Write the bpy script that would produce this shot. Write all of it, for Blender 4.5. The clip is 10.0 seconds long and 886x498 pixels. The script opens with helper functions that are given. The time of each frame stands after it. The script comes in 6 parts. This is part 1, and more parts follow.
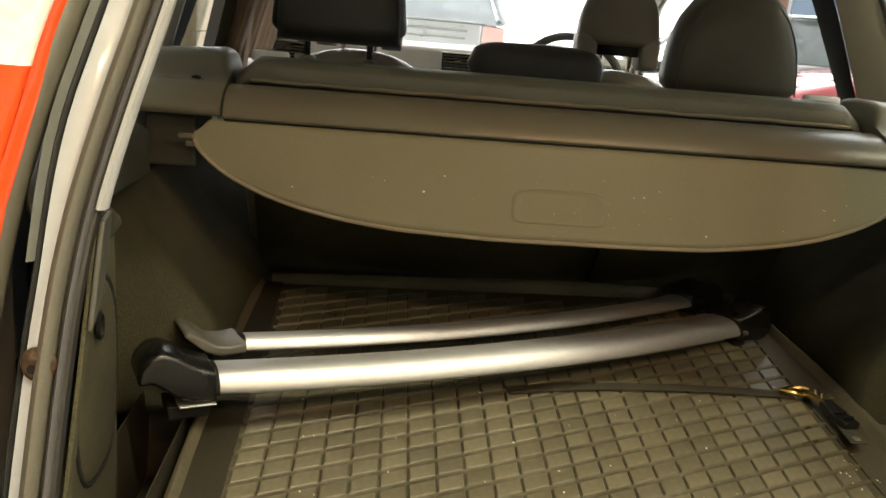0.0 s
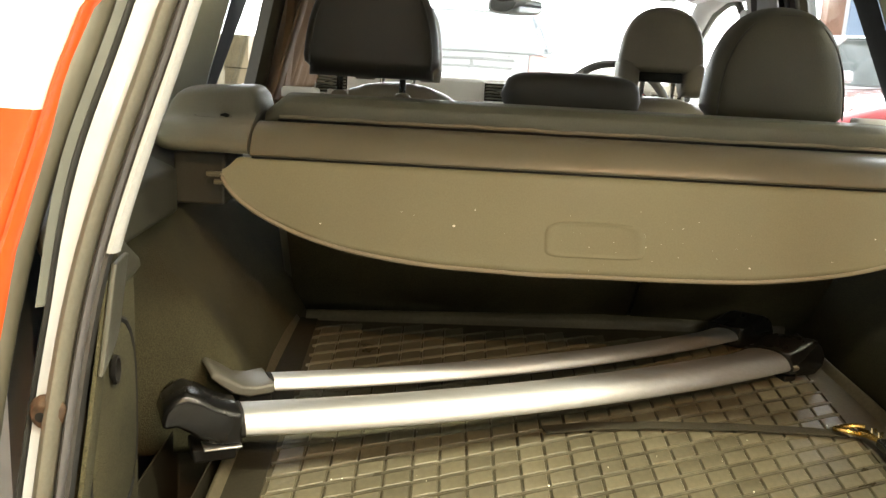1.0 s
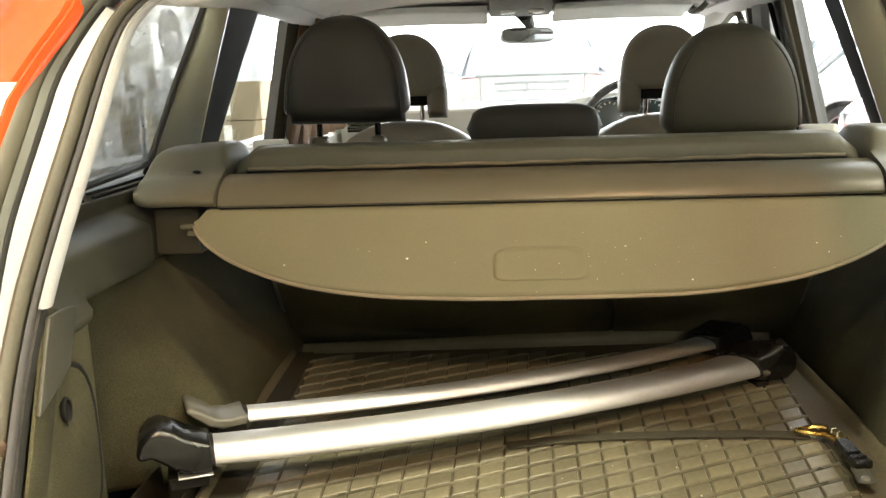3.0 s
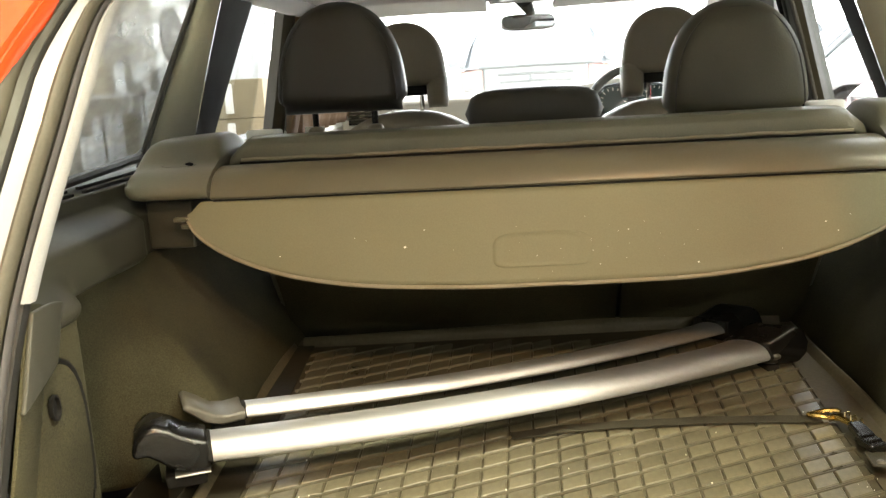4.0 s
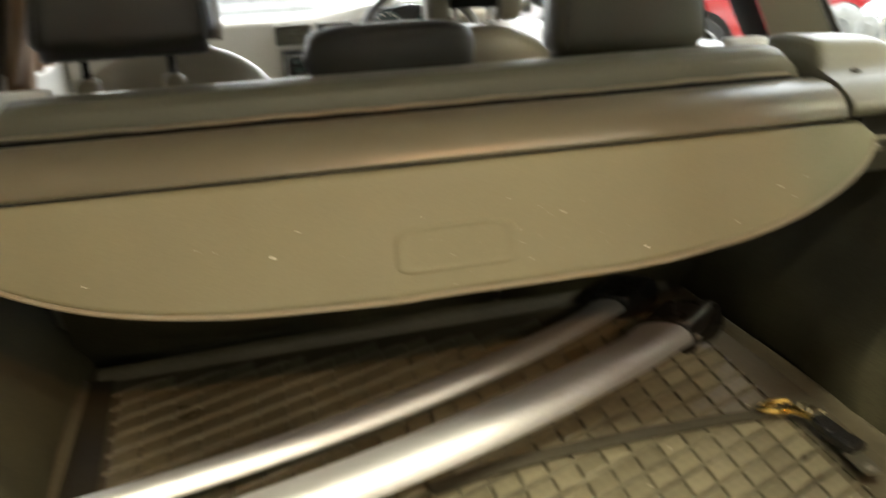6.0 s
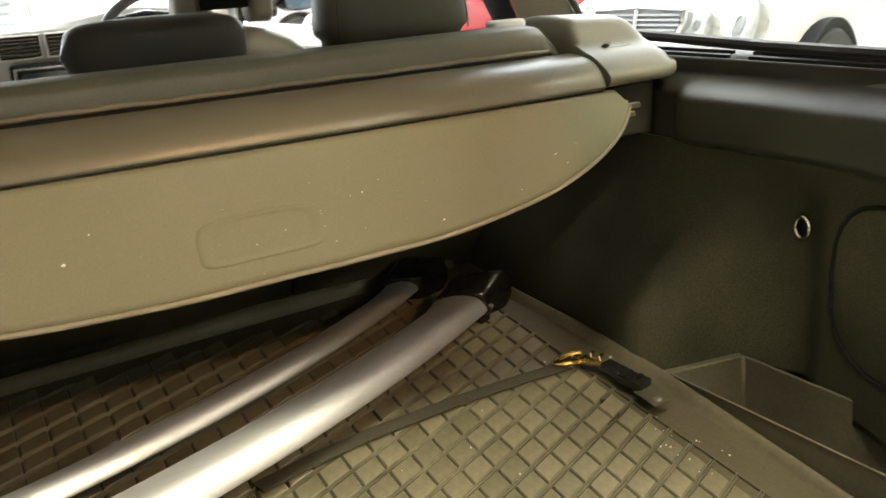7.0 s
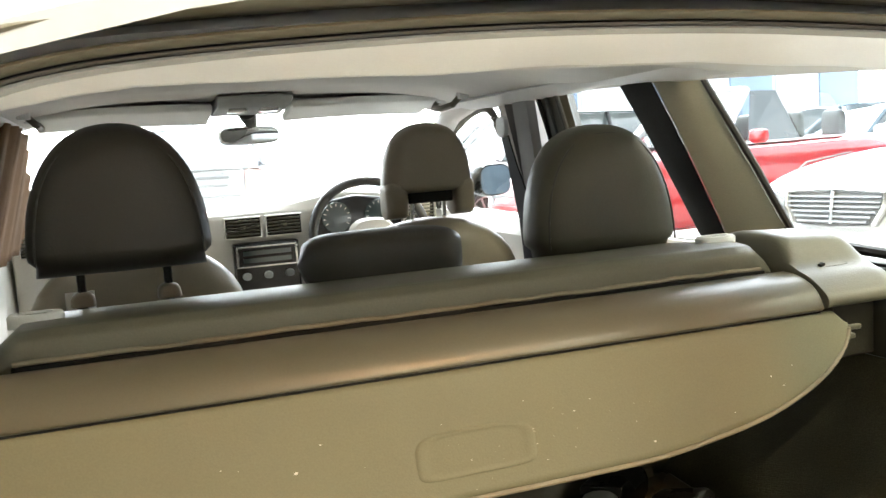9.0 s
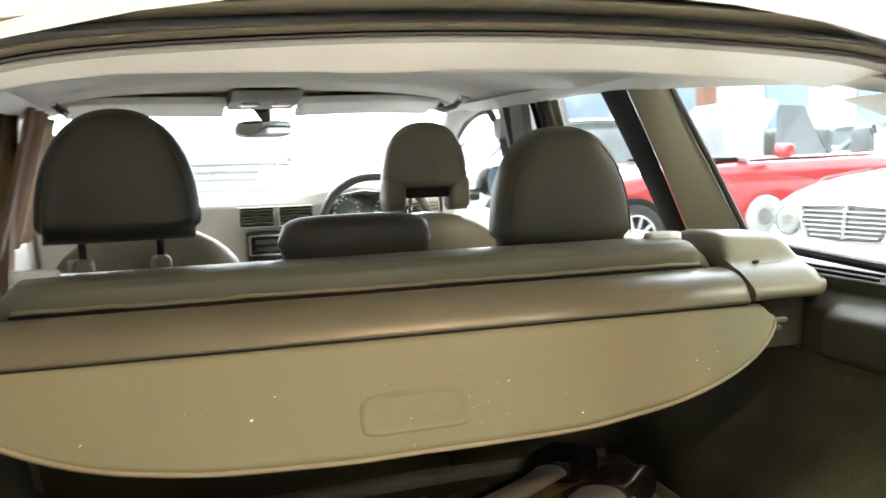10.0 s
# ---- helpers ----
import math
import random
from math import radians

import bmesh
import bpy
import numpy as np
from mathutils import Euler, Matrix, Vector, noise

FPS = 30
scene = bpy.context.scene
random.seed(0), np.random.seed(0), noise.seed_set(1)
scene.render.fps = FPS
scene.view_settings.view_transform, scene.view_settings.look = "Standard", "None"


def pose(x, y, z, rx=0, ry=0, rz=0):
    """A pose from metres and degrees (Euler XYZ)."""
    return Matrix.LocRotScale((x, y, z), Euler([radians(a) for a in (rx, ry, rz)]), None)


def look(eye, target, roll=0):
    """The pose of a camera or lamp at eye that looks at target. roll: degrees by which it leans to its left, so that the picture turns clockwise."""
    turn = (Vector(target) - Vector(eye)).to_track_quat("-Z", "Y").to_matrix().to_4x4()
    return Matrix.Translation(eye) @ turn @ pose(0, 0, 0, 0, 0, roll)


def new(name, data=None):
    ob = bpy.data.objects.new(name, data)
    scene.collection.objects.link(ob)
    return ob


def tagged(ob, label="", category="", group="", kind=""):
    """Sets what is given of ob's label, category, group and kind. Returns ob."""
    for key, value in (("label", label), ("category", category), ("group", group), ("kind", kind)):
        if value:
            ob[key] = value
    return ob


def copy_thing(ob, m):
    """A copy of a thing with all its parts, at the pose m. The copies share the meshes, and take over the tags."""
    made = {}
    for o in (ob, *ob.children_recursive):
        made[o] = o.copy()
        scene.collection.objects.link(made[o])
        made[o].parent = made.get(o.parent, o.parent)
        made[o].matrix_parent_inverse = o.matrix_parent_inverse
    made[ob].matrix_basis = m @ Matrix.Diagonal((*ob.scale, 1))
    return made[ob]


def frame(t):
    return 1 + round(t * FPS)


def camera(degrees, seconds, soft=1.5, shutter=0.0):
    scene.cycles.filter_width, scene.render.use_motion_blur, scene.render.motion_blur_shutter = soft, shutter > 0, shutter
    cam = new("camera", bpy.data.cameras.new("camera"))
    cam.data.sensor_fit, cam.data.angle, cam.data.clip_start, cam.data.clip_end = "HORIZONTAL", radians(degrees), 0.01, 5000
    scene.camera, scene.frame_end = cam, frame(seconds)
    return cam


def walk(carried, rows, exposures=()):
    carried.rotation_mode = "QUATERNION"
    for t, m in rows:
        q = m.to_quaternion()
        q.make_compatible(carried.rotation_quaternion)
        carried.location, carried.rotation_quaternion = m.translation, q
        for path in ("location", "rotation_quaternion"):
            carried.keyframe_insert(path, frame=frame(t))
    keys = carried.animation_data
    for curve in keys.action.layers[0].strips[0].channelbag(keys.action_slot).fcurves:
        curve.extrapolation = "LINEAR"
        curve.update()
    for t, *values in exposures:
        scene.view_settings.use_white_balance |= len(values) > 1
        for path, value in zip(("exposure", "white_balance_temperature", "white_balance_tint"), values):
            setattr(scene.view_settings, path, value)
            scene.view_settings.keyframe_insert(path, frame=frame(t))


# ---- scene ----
cam = camera(52.8, 10.0, 1.4, 0.5)
PATH = [
    (0, (-0.287, -0.29, 1.117), (-0.111, 1.64, 0.624), 4.9),
    (0.5, (-0.269, -0.26, 1.12), (-0.168, 1.683, 0.655), 4.2),
    (1, (-0.254, -0.259, 1.12), (-0.2, 1.692, 0.683), 3.3),
    (1.5, (-0.242, -0.275, 1.13), (-0.103, 1.677, 0.718), 3.0),
    (2, (-0.203, -0.317, 1.145), (-0.04, 1.638, 0.757), 2.6),
    (2.5, (-0.082, -0.338, 1.154), (-0.147, 1.623, 0.769), 0.4),
    (4, (-0.043, -0.307, 1.131), (-0.205, 1.647, 0.737), -3.3),
    (4.5, (-0.135, -0.232, 1.133), (-0.193, 1.725, 0.722), -4.3),
    (5, (-0.231, -0.114, 1.124), (-0.179, 1.844, 0.718), -3.8),
    (5.5, (-0.265, 0.019, 1.143), (-0.117, 1.962, 0.693), -2.3),
    (6, (-0.239, 0.069, 1.157), (0.203, 1.926, 0.559), -3.0),
    (6.2, (-0.227, 0.073, 1.154), (0.34, 1.871, 0.487), -2.5),
    (7.3, (-0.315, 0.077, 1.128), (0.682, 1.719, 0.571), -4.7),
    (7.5, (-0.307, 0.08, 1.154), (0.659, 1.767, 0.684), -4.1),
    (8, (-0.322, 0.119, 1.19), (0.507, 1.922, 0.943), -3.2),
    (8.5, (-0.345, 0.075, 1.218), (0.279, 1.961, 0.985), -4.4),
    (9, (-0.343, 0.08, 1.204), (0.312, 1.956, 0.975), -3.8),
    (9.5, (-0.335, 0.054, 1.194), (0.384, 1.904, 0.95), -4.1),
    (10, (-0.288, -0.067, 1.185), (0.3, 1.832, 0.968), -1.7),
]
GLOW = [(0, -0.75, 6750, 10), (0.3, -0.5, 6700, 10), (0.6, -0.2, 6550, 10), (1.0, 0.05, 6500, 10), (1.5, 0.21, 6500, 10), (4.5, 0.21, 6500, 10), (5.5, 0.05, 6500, 10), (6.2, -0.05, 6500, 10), (7.5, 0.10, 6450, 10), (8.0, 0.16, 6350, 10), (9.0, 0.25, 6200, 10), (10, 0.33, 6150, 10)]
walk(cam, [(t, look(eye, target, roll)) for t, eye, target, roll in PATH], GLOW)

# ---- strengths of the lights ----
SKY, SUN = 1.4, 7.0
# AMBER tints one added lamp, for the warm glow on the cassette.
WARM, AMBER = (0.985, 0.92, 0.645), (1.0, 0.52, 0.20)
LAMPS = [(-0.2, -0.4, 120, WARM), (1.6, -0.4, 120, WARM), (0.8, -2.6, 118, AMBER), (2.6, -2.4, 110, WARM), (0.9, -4.8, 110, WARM), (5.5, -0.4, 120, WARM), (10.5, -0.4, 120, WARM)]

# ---- world and lights ----
world = bpy.data.worlds.new("sky")
scene.world = world
world.use_nodes = True
wn = world.node_tree
sky = wn.nodes.new("ShaderNodeTexSky")
sky.sky_type, sky.sun_disc = "NISHITA", False
sky.sun_elevation, sky.sun_rotation = radians(52), radians(20)
sky.air_density, sky.dust_density = 1.0, 0.6
haze = wn.nodes.new("ShaderNodeHueSaturation")
haze.inputs["Saturation"].default_value = 0.12
wn.links.new(sky.outputs[0], haze.inputs["Color"])
wn.links.new(haze.outputs[0], wn.nodes["Background"].inputs[0])
wn.nodes["Background"].inputs[1].default_value = SKY

sun_data = bpy.data.lights.new("sun", "SUN")
sun_data.energy, sun_data.angle, sun_data.color = SUN, radians(1.0), (1.0, 0.98, 0.94)
sun_ob = new("sun", sun_data)
sun_ob.matrix_world = look((0, 0, 0), (-math.sin(radians(20)) * 0.67, -math.cos(radians(20)) * 0.67, -0.74))


# ---- materials ----
def mat(name, color, rough=0.6, metal=0.0, grain=0.0, scale=60.0, bump=0.0, blotch=0.12, blotch_scale=5.0,
        coat=0.0, vary=0.0, stretch=(1, 1, 1), spec=0.5, wear=0.12):
    """Principled surface with fine grain and broad blotches in colour and roughness, and fine relief."""
    m = bpy.data.materials.new(name)
    m.use_nodes = True
    nt = m.node_tree
    bsdf = nt.nodes["Principled BSDF"]
    bsdf.inputs["Metallic"].default_value = metal
    bsdf.inputs["Coat Weight"].default_value = coat
    bsdf.inputs["Coat Roughness"].default_value = 0.05
    bsdf.inputs["Specular IOR Level"].default_value = spec
    tc = nt.nodes.new("ShaderNodeTexCoord")
    mp = nt.nodes.new("ShaderNodeMapping")
    mp.inputs["Scale"].default_value = stretch
    nt.links.new(tc.outputs["Object"], mp.inputs["Vector"])
    big = nt.nodes.new("ShaderNodeTexNoise")
    big.inputs["Scale"].default_value, big.inputs["Detail"].default_value = blotch_scale, 5
    fine = nt.nodes.new("ShaderNodeTexNoise")
    fine.inputs["Scale"].default_value, fine.inputs["Detail"].default_value = scale, 3
    for n in (big, fine):
        nt.links.new(mp.outputs[0], n.inputs["Vector"])

    def ramp(src, lo, hi):
        r = nt.nodes.new("ShaderNodeMapRange")
        r.inputs["From Min"].default_value, r.inputs["From Max"].default_value = 0.3, 0.7
        r.inputs["To Min"].default_value, r.inputs["To Max"].default_value = lo, hi
        nt.links.new(src, r.inputs["Value"])
        return r.outputs[0]

    val = nt.nodes.new("ShaderNodeMath")
    val.operation = "MULTIPLY"
    nt.links.new(ramp(big.outputs["Fac"], 1 - blotch, 1 + blotch), val.inputs[0])
    nt.links.new(ramp(fine.outputs["Fac"], 1 - grain, 1 + grain), val.inputs[1])
    last = val.outputs[0]
    if vary:
        info = nt.nodes.new("ShaderNodeObjectInfo")
        v2 = nt.nodes.new("ShaderNodeMath")
        v2.operation = "MULTIPLY"
        mr = nt.nodes.new("ShaderNodeMapRange")
        mr.inputs["To Min"].default_value, mr.inputs["To Max"].default_value = 1 - vary, 1 + vary
        nt.links.new(info.outputs["Random"], mr.inputs["Value"])
        nt.links.new(last, v2.inputs[0])
        nt.links.new(mr.outputs[0], v2.inputs[1])
        last = v2.outputs[0]
    mul = nt.nodes.new("ShaderNodeVectorMath")
    mul.operation = "SCALE"
    mul.inputs[0].default_value = color
    nt.links.new(last, mul.inputs["Scale"])
    nt.links.new(mul.outputs[0], bsdf.inputs["Base Color"])
    nt.links.new(ramp(big.outputs["Fac"], rough * (1 - wear), min(1, rough * (1 + wear))), bsdf.inputs["Roughness"])
    if bump:
        b = nt.nodes.new("ShaderNodeBump")
        b.inputs["Strength"].default_value, b.inputs["Distance"].default_value = bump, 0.002
        nt.links.new(fine.outputs["Fac"], b.inputs["Height"])
        nt.links.new(b.outputs[0], bsdf.inputs["Normal"])
    return m


def glow(name, color, strength):
    m = bpy.data.materials.new(name)
    m.use_nodes = True
    bsdf = m.node_tree.nodes["Principled BSDF"]
    bsdf.inputs["Base Color"].default_value = (0.8, 0.8, 0.8, 1)
    bsdf.inputs["Emission Color"].default_value = (*color, 1)
    bsdf.inputs["Emission Strength"].default_value = strength
    return m


def glass(name, color, rough=0.0, veil=0.0):
    m = bpy.data.materials.new(name)
    m.use_nodes = True
    nt = m.node_tree
    nt.nodes.remove(nt.nodes["Principled BSDF"])
    clear = nt.nodes.new("ShaderNodeBsdfTransparent")
    clear.inputs[0].default_value = (*color, 1)
    gloss = nt.nodes.new("ShaderNodeBsdfGlossy")
    gloss.inputs["Roughness"].default_value = rough
    face = nt.nodes.new("ShaderNodeLayerWeight")
    powr = nt.nodes.new("ShaderNodeMath")
    powr.operation = "POWER"
    powr.inputs[1].default_value = 4.0
    nt.links.new(face.outputs["Facing"], powr.inputs[0])
    fres = nt.nodes.new("ShaderNodeMath")
    fres.operation = "MULTIPLY_ADD"
    fres.inputs[1].default_value, fres.inputs[2].default_value = 0.5, 0.03
    nt.links.new(powr.outputs[0], fres.inputs[0])
    mix = nt.nodes.new("ShaderNodeMixShader")
    nt.links.new(fres.outputs[0], mix.inputs[0])
    nt.links.new(clear.outputs[0], mix.inputs[1])
    nt.links.new(gloss.outputs[0], mix.inputs[2])
    last = mix
    if veil:
        # A cloudy pale film lies over the pane.
        film = nt.nodes.new("ShaderNodeBsdfDiffuse")
        film.inputs[0].default_value = (0.72, 0.72, 0.70, 1)
        cloud = nt.nodes.new("ShaderNodeTexNoise")
        cloud.inputs["Scale"].default_value, cloud.inputs["Detail"].default_value = 9.0, 5
        much = nt.nodes.new("ShaderNodeMath")
        much.operation = "MULTIPLY"
        much.inputs[1].default_value = veil * 2
        nt.links.new(cloud.outputs["Fac"], much.inputs[0])
        last = nt.nodes.new("ShaderNodeMixShader")
        nt.links.new(much.outputs[0], last.inputs[0])
        nt.links.new(mix.outputs[0], last.inputs[1])
        nt.links.new(film.outputs[0], last.inputs[2])
    nt.links.new(last.outputs[0], nt.nodes["Material Output"].inputs[0])
    return m


M = {}
M["trim"] = mat("moulded_grey_plastic", (0.112, 0.108, 0.078), 0.40, grain=0.07, scale=420, bump=0.18, blotch=0.05, wear=0.05)
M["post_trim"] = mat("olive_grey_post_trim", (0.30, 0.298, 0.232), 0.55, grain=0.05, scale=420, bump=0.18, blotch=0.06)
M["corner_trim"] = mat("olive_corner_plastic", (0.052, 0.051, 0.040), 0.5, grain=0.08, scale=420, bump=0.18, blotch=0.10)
# Same grey plastic as trim, darkened in colour for the shade on the sides.
M["side_trim"] = mat("shaded_grey_side_plastic", (0.030, 0.029, 0.020), 0.52, grain=0.08, scale=400, bump=0.2, blotch=0.1)
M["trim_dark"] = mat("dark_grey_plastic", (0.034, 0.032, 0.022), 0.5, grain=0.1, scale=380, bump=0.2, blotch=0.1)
M["cover"] = mat("taupe_vinyl_blind", (0.183, 0.176, 0.112), 0.60, grain=0.06, scale=500, bump=0.15, blotch=0.05, blotch_scale=7)
M["cover_edge"] = mat("taupe_vinyl_hem", (0.24, 0.21, 0.15), 0.55, grain=0.06, scale=300, blotch=0.06)
M["cassette"] = mat("satin_grey_cassette", (0.118, 0.110, 0.078), 0.30, grain=0.04, scale=400, bump=0.08, blotch=0.03, wear=0.03)
M["carpet"] = mat("charcoal_felt_carpet", (0.054, 0.050, 0.029), 0.95, grain=0.35, scale=520, bump=0.8, blotch=0.45, blotch_scale=5, spec=0.2)
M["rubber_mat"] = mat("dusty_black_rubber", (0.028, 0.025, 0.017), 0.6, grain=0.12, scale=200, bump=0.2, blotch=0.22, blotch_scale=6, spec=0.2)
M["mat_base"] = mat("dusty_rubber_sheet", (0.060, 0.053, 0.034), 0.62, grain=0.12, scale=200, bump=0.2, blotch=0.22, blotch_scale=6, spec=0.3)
M["tile"] = mat("dusty_rubber_block", (0.108, 0.098, 0.065), 0.36, grain=0.14, scale=160, bump=0.2, blotch=0.45, blotch_scale=4, vary=0.16, wear=0.25, spec=0.6)
M["rim_rubber"] = mat("dusty_rubber_rim", (0.082, 0.072, 0.048), 0.42, grain=0.14, scale=160, bump=0.2, blotch=0.3, blotch_scale=7, wear=0.2)
M["rib"] = mat("worn_rubber_rib", (0.095, 0.088, 0.062), 0.34, grain=0.2, scale=90, bump=0.2, blotch=0.4, blotch_scale=9, wear=0.2)
M["alu"] = mat("anodised_aluminium", (0.58, 0.585, 0.61), 0.50, 0.90, grain=0.05, scale=260, bump=0.04, blotch=0.06, stretch=(0.1, 1, 1))
M["black"] = mat("black_plastic", (0.008, 0.008, 0.008), 0.24, grain=0.1, scale=240, bump=0.1, blotch=0.15, blotch_scale=14)
M["black_soft"] = mat("black_rubber", (0.010, 0.010, 0.010), 0.7, grain=0.15, scale=220, bump=0.2, spec=0.2)
M["foot"] = mat("sheeny_black_moulding", (0.006, 0.006, 0.006), 0.27, grain=0.08, scale=240, bump=0.08, blotch=0.2, blotch_scale=16)
M["foot_grey"] = mat("grey_cast_hook", (0.085, 0.081, 0.070), 0.36, grain=0.08, scale=240, bump=0.1, blotch=0.12, blotch_scale=20)
M["leather"] = mat("grey_leather", (0.030, 0.027, 0.022), 0.36, grain=0.06, scale=380, bump=0.12, blotch=0.07, blotch_scale=9, spec=0.6)
# Lighter copy of the leather above, for the light on one headrest.
M["leather_lit"] = mat("lit_grey_leather", (0.062, 0.060, 0.043), 0.42, grain=0.06, scale=380, bump=0.12, blotch=0.10, blotch_scale=9, spec=0.5)
M["leather_dark"] = mat("charcoal_leather", (0.036, 0.035, 0.031), 0.40, grain=0.06, scale=380, bump=0.12, blotch=0.08, blotch_scale=9)
M["leather_beige"] = mat("beige_leather", (0.24, 0.21, 0.16), 0.42, grain=0.06, scale=380, bump=0.12, blotch=0.06, blotch_scale=9)
M["seal"] = mat("grey_rubber_seal", (0.090, 0.083, 0.064), 0.5, grain=0.08, scale=300, bump=0.15, blotch=0.08, blotch_scale=6)
M["seal_dark"] = mat("black_rubber_seal", (0.02, 0.02, 0.02), 0.5, grain=0.15, scale=200, bump=0.2, blotch=0.2, blotch_scale=20)
M["cream"] = mat("cream_pillar_fabric", (0.78, 0.755, 0.70), 0.8, grain=0.05, scale=500, bump=0.2, blotch=0.05)
# Cream with less light painted in: darkened and cooled against the warm lamps.
M["pillar_cream"] = mat("dimmed_cream_fabric", (0.33, 0.335, 0.345), 0.8, grain=0.05, scale=500, bump=0.2, blotch=0.10)
M["roof_trim"] = mat("cream_moulded_plastic", (0.88, 0.885, 0.92), 0.40, grain=0.03, scale=420, bump=0.1, blotch=0.05)
M["headliner"] = mat("pale_grey_headliner", (0.72, 0.71, 0.71), 0.95, grain=0.06, scale=600, bump=0.3, blotch=0.05)
M["visor"] = mat("grey_visor_vinyl", (0.72, 0.74, 0.75), 0.6, grain=0.05, scale=400, bump=0.2)
# White paint with the tailgate's shade in its colour, cooled against warm lamps.
M["white_paint"] = mat("shaded_white_body_paint", (0.36, 0.385, 0.42), 0.35, grain=0.03, blotch=0.10, blotch_scale=9, coat=0.3)
M["shut"] = mat("olive_gutter_paint", (0.098, 0.092, 0.070), 0.42, grain=0.06, blotch=0.10, blotch_scale=6)
M["shut_light"] = mat("grey_gutter_edge", (0.095, 0.10, 0.09), 0.45, grain=0.06, blotch=0.10, blotch_scale=8)
M["strip"] = mat("lilac_grey_rubber", (0.070, 0.066, 0.068), 0.5, grain=0.08, scale=300, bump=0.1, blotch=0.08)
M["rust"] = mat("rusty_steel", (0.07, 0.042, 0.024), 0.7, 0.4, grain=0.4, scale=150, bump=0.6, blotch=0.4, blotch_scale=60)
M["lamp_red"] = mat("red_lamp_lens", (0.72, 0.085, 0.018), 0.12, grain=0.06, scale=90, blotch=0.1, coat=1.0)
# Red lens paled in its colour to imitate overexposing daylight.
M["lamp_pale"] = mat("washed_out_red_lamp_lens", (0.70, 0.42, 0.38), 0.2, grain=0.06, scale=90, blotch=0.1, coat=0.6)
M["lamp_clear"] = mat("clear_lamp_lens", (0.85, 0.85, 0.82), 0.1, grain=0.1, scale=70, blotch=0.08, coat=1.0)
M["dash"] = mat("light_grey_dashboard", (0.55, 0.54, 0.50), 0.55, grain=0.06, scale=350, bump=0.25, blotch=0.05)
M["chrome"] = mat("chrome", (0.72, 0.72, 0.72), 0.12, 1.0, grain=0.02, blotch=0.06, blotch_scale=20)
M["brass"] = mat("brass_plated_steel", (0.72, 0.50, 0.16), 0.25, 1.0, grain=0.15, scale=200, bump=0.2, blotch=0.2, blotch_scale=60)
M["brass_bright"] = mat("bright_plated_steel", (0.86, 0.76, 0.48), 0.18, 1.0, grain=0.08, scale=200, bump=0.1, blotch=0.1, blotch_scale=60)
M["strap"] = mat("olive_webbing", (0.034, 0.030, 0.018), 0.85, grain=0.25, scale=500, bump=0.7, blotch=0.12, blotch_scale=20)
M["shade"] = mat("brown_curtain_cloth", (0.20, 0.125, 0.07), 0.9, grain=0.15, scale=500, bump=0.5, blotch=0.2, blotch_scale=6)
M["mirror"] = mat("mirror_glass", (0.85, 0.87, 0.88), 0.02, 1.0, blotch=0.0)
M["grille_back"] = mat("grey_grille_mesh", (0.30, 0.30, 0.30), 0.5)
M["headlamp_glass"] = mat("headlamp_lens", (0.36, 0.37, 0.36), 0.12, grain=0.2, scale=60, blotch=0.25, blotch_scale=14, coat=1.0)
M["seat_dark"] = mat("dark_green_grey_leather", (0.07, 0.08, 0.075), 0.5, grain=0.1, scale=90, blotch=0.1)
M["glass_mid"] = mat("clear_car_glass", (0.10, 0.125, 0.12), 0.08, blotch=0.3, blotch_scale=3, coat=1.0)
# Glare on the panes is painted in as a pale base colour.
M["glass_pale"] = mat("glass_painted_glare", (0.42, 0.45, 0.47), 0.08, blotch=0.1, coat=1.0)
M["glass"] = glass("clear_car_glass", (0.93, 0.95, 0.94))
M["glass_hazed"] = glass("hazed_car_glass", (0.90, 0.92, 0.91), veil=0.42)
M["glass_dark"] = mat("tinted_glass", (0.03, 0.045, 0.045), 0.06, blotch=0.1, coat=1.0)
M["car_white"] = mat("white_car_paint", (0.64, 0.645, 0.65), 0.25, blotch=0.02, coat=1.0)
M["car_silver"] = mat("silver_car_paint", (0.50, 0.52, 0.54), 0.3, 0.5, blotch=0.03, coat=1.0)
M["car_red"] = mat("red_car_paint", (0.36, 0.010, 0.012), 0.25, blotch=0.04, coat=1.0)
M["car_blue"] = mat("dark_blue_car_paint", (0.045, 0.085, 0.11), 0.25, blotch=0.04, coat=1.0)
M["tyre"] = mat("tyre_rubber", (0.03, 0.03, 0.03), 0.8, grain=0.2, scale=120, bump=0.4)
M["rim"] = mat("alloy_rim", (0.55, 0.56, 0.57), 0.3, 0.9, blotch=0.08)
M["concrete"] = mat("stained_concrete", (0.58, 0.57, 0.54), 0.8, grain=0.1, scale=40, bump=0.3, blotch=0.22, blotch_scale=0.8)
M["plaster"] = mat("pale_wall_plaster", (0.55, 0.56, 0.55), 0.85, grain=0.06, scale=30, bump=0.3, blotch=0.14, blotch_scale=1.5)
M["plaster_white"] = mat("white_wall_paint", (0.80, 0.80, 0.78), 0.8, grain=0.03, scale=30, bump=0.2, blotch=0.06, blotch_scale=1.5)
M["wall_grey"] = mat("grey_mottled_wall", (0.30, 0.305, 0.30), 0.85, grain=0.08, scale=30, bump=0.3, blotch=0.25, blotch_scale=1.8)
M["crate"] = mat("dull_grey_crate", (0.13, 0.135, 0.14), 0.6, grain=0.08, blotch=0.2)
M["panel_blue"] = mat("pale_blue_cladding", (0.20, 0.27, 0.36), 0.6, grain=0.04, blotch=0.12, blotch_scale=2)
M["brown"] = mat("brown_steel_paint", (0.20, 0.10, 0.06), 0.6, grain=0.1, blotch=0.15)
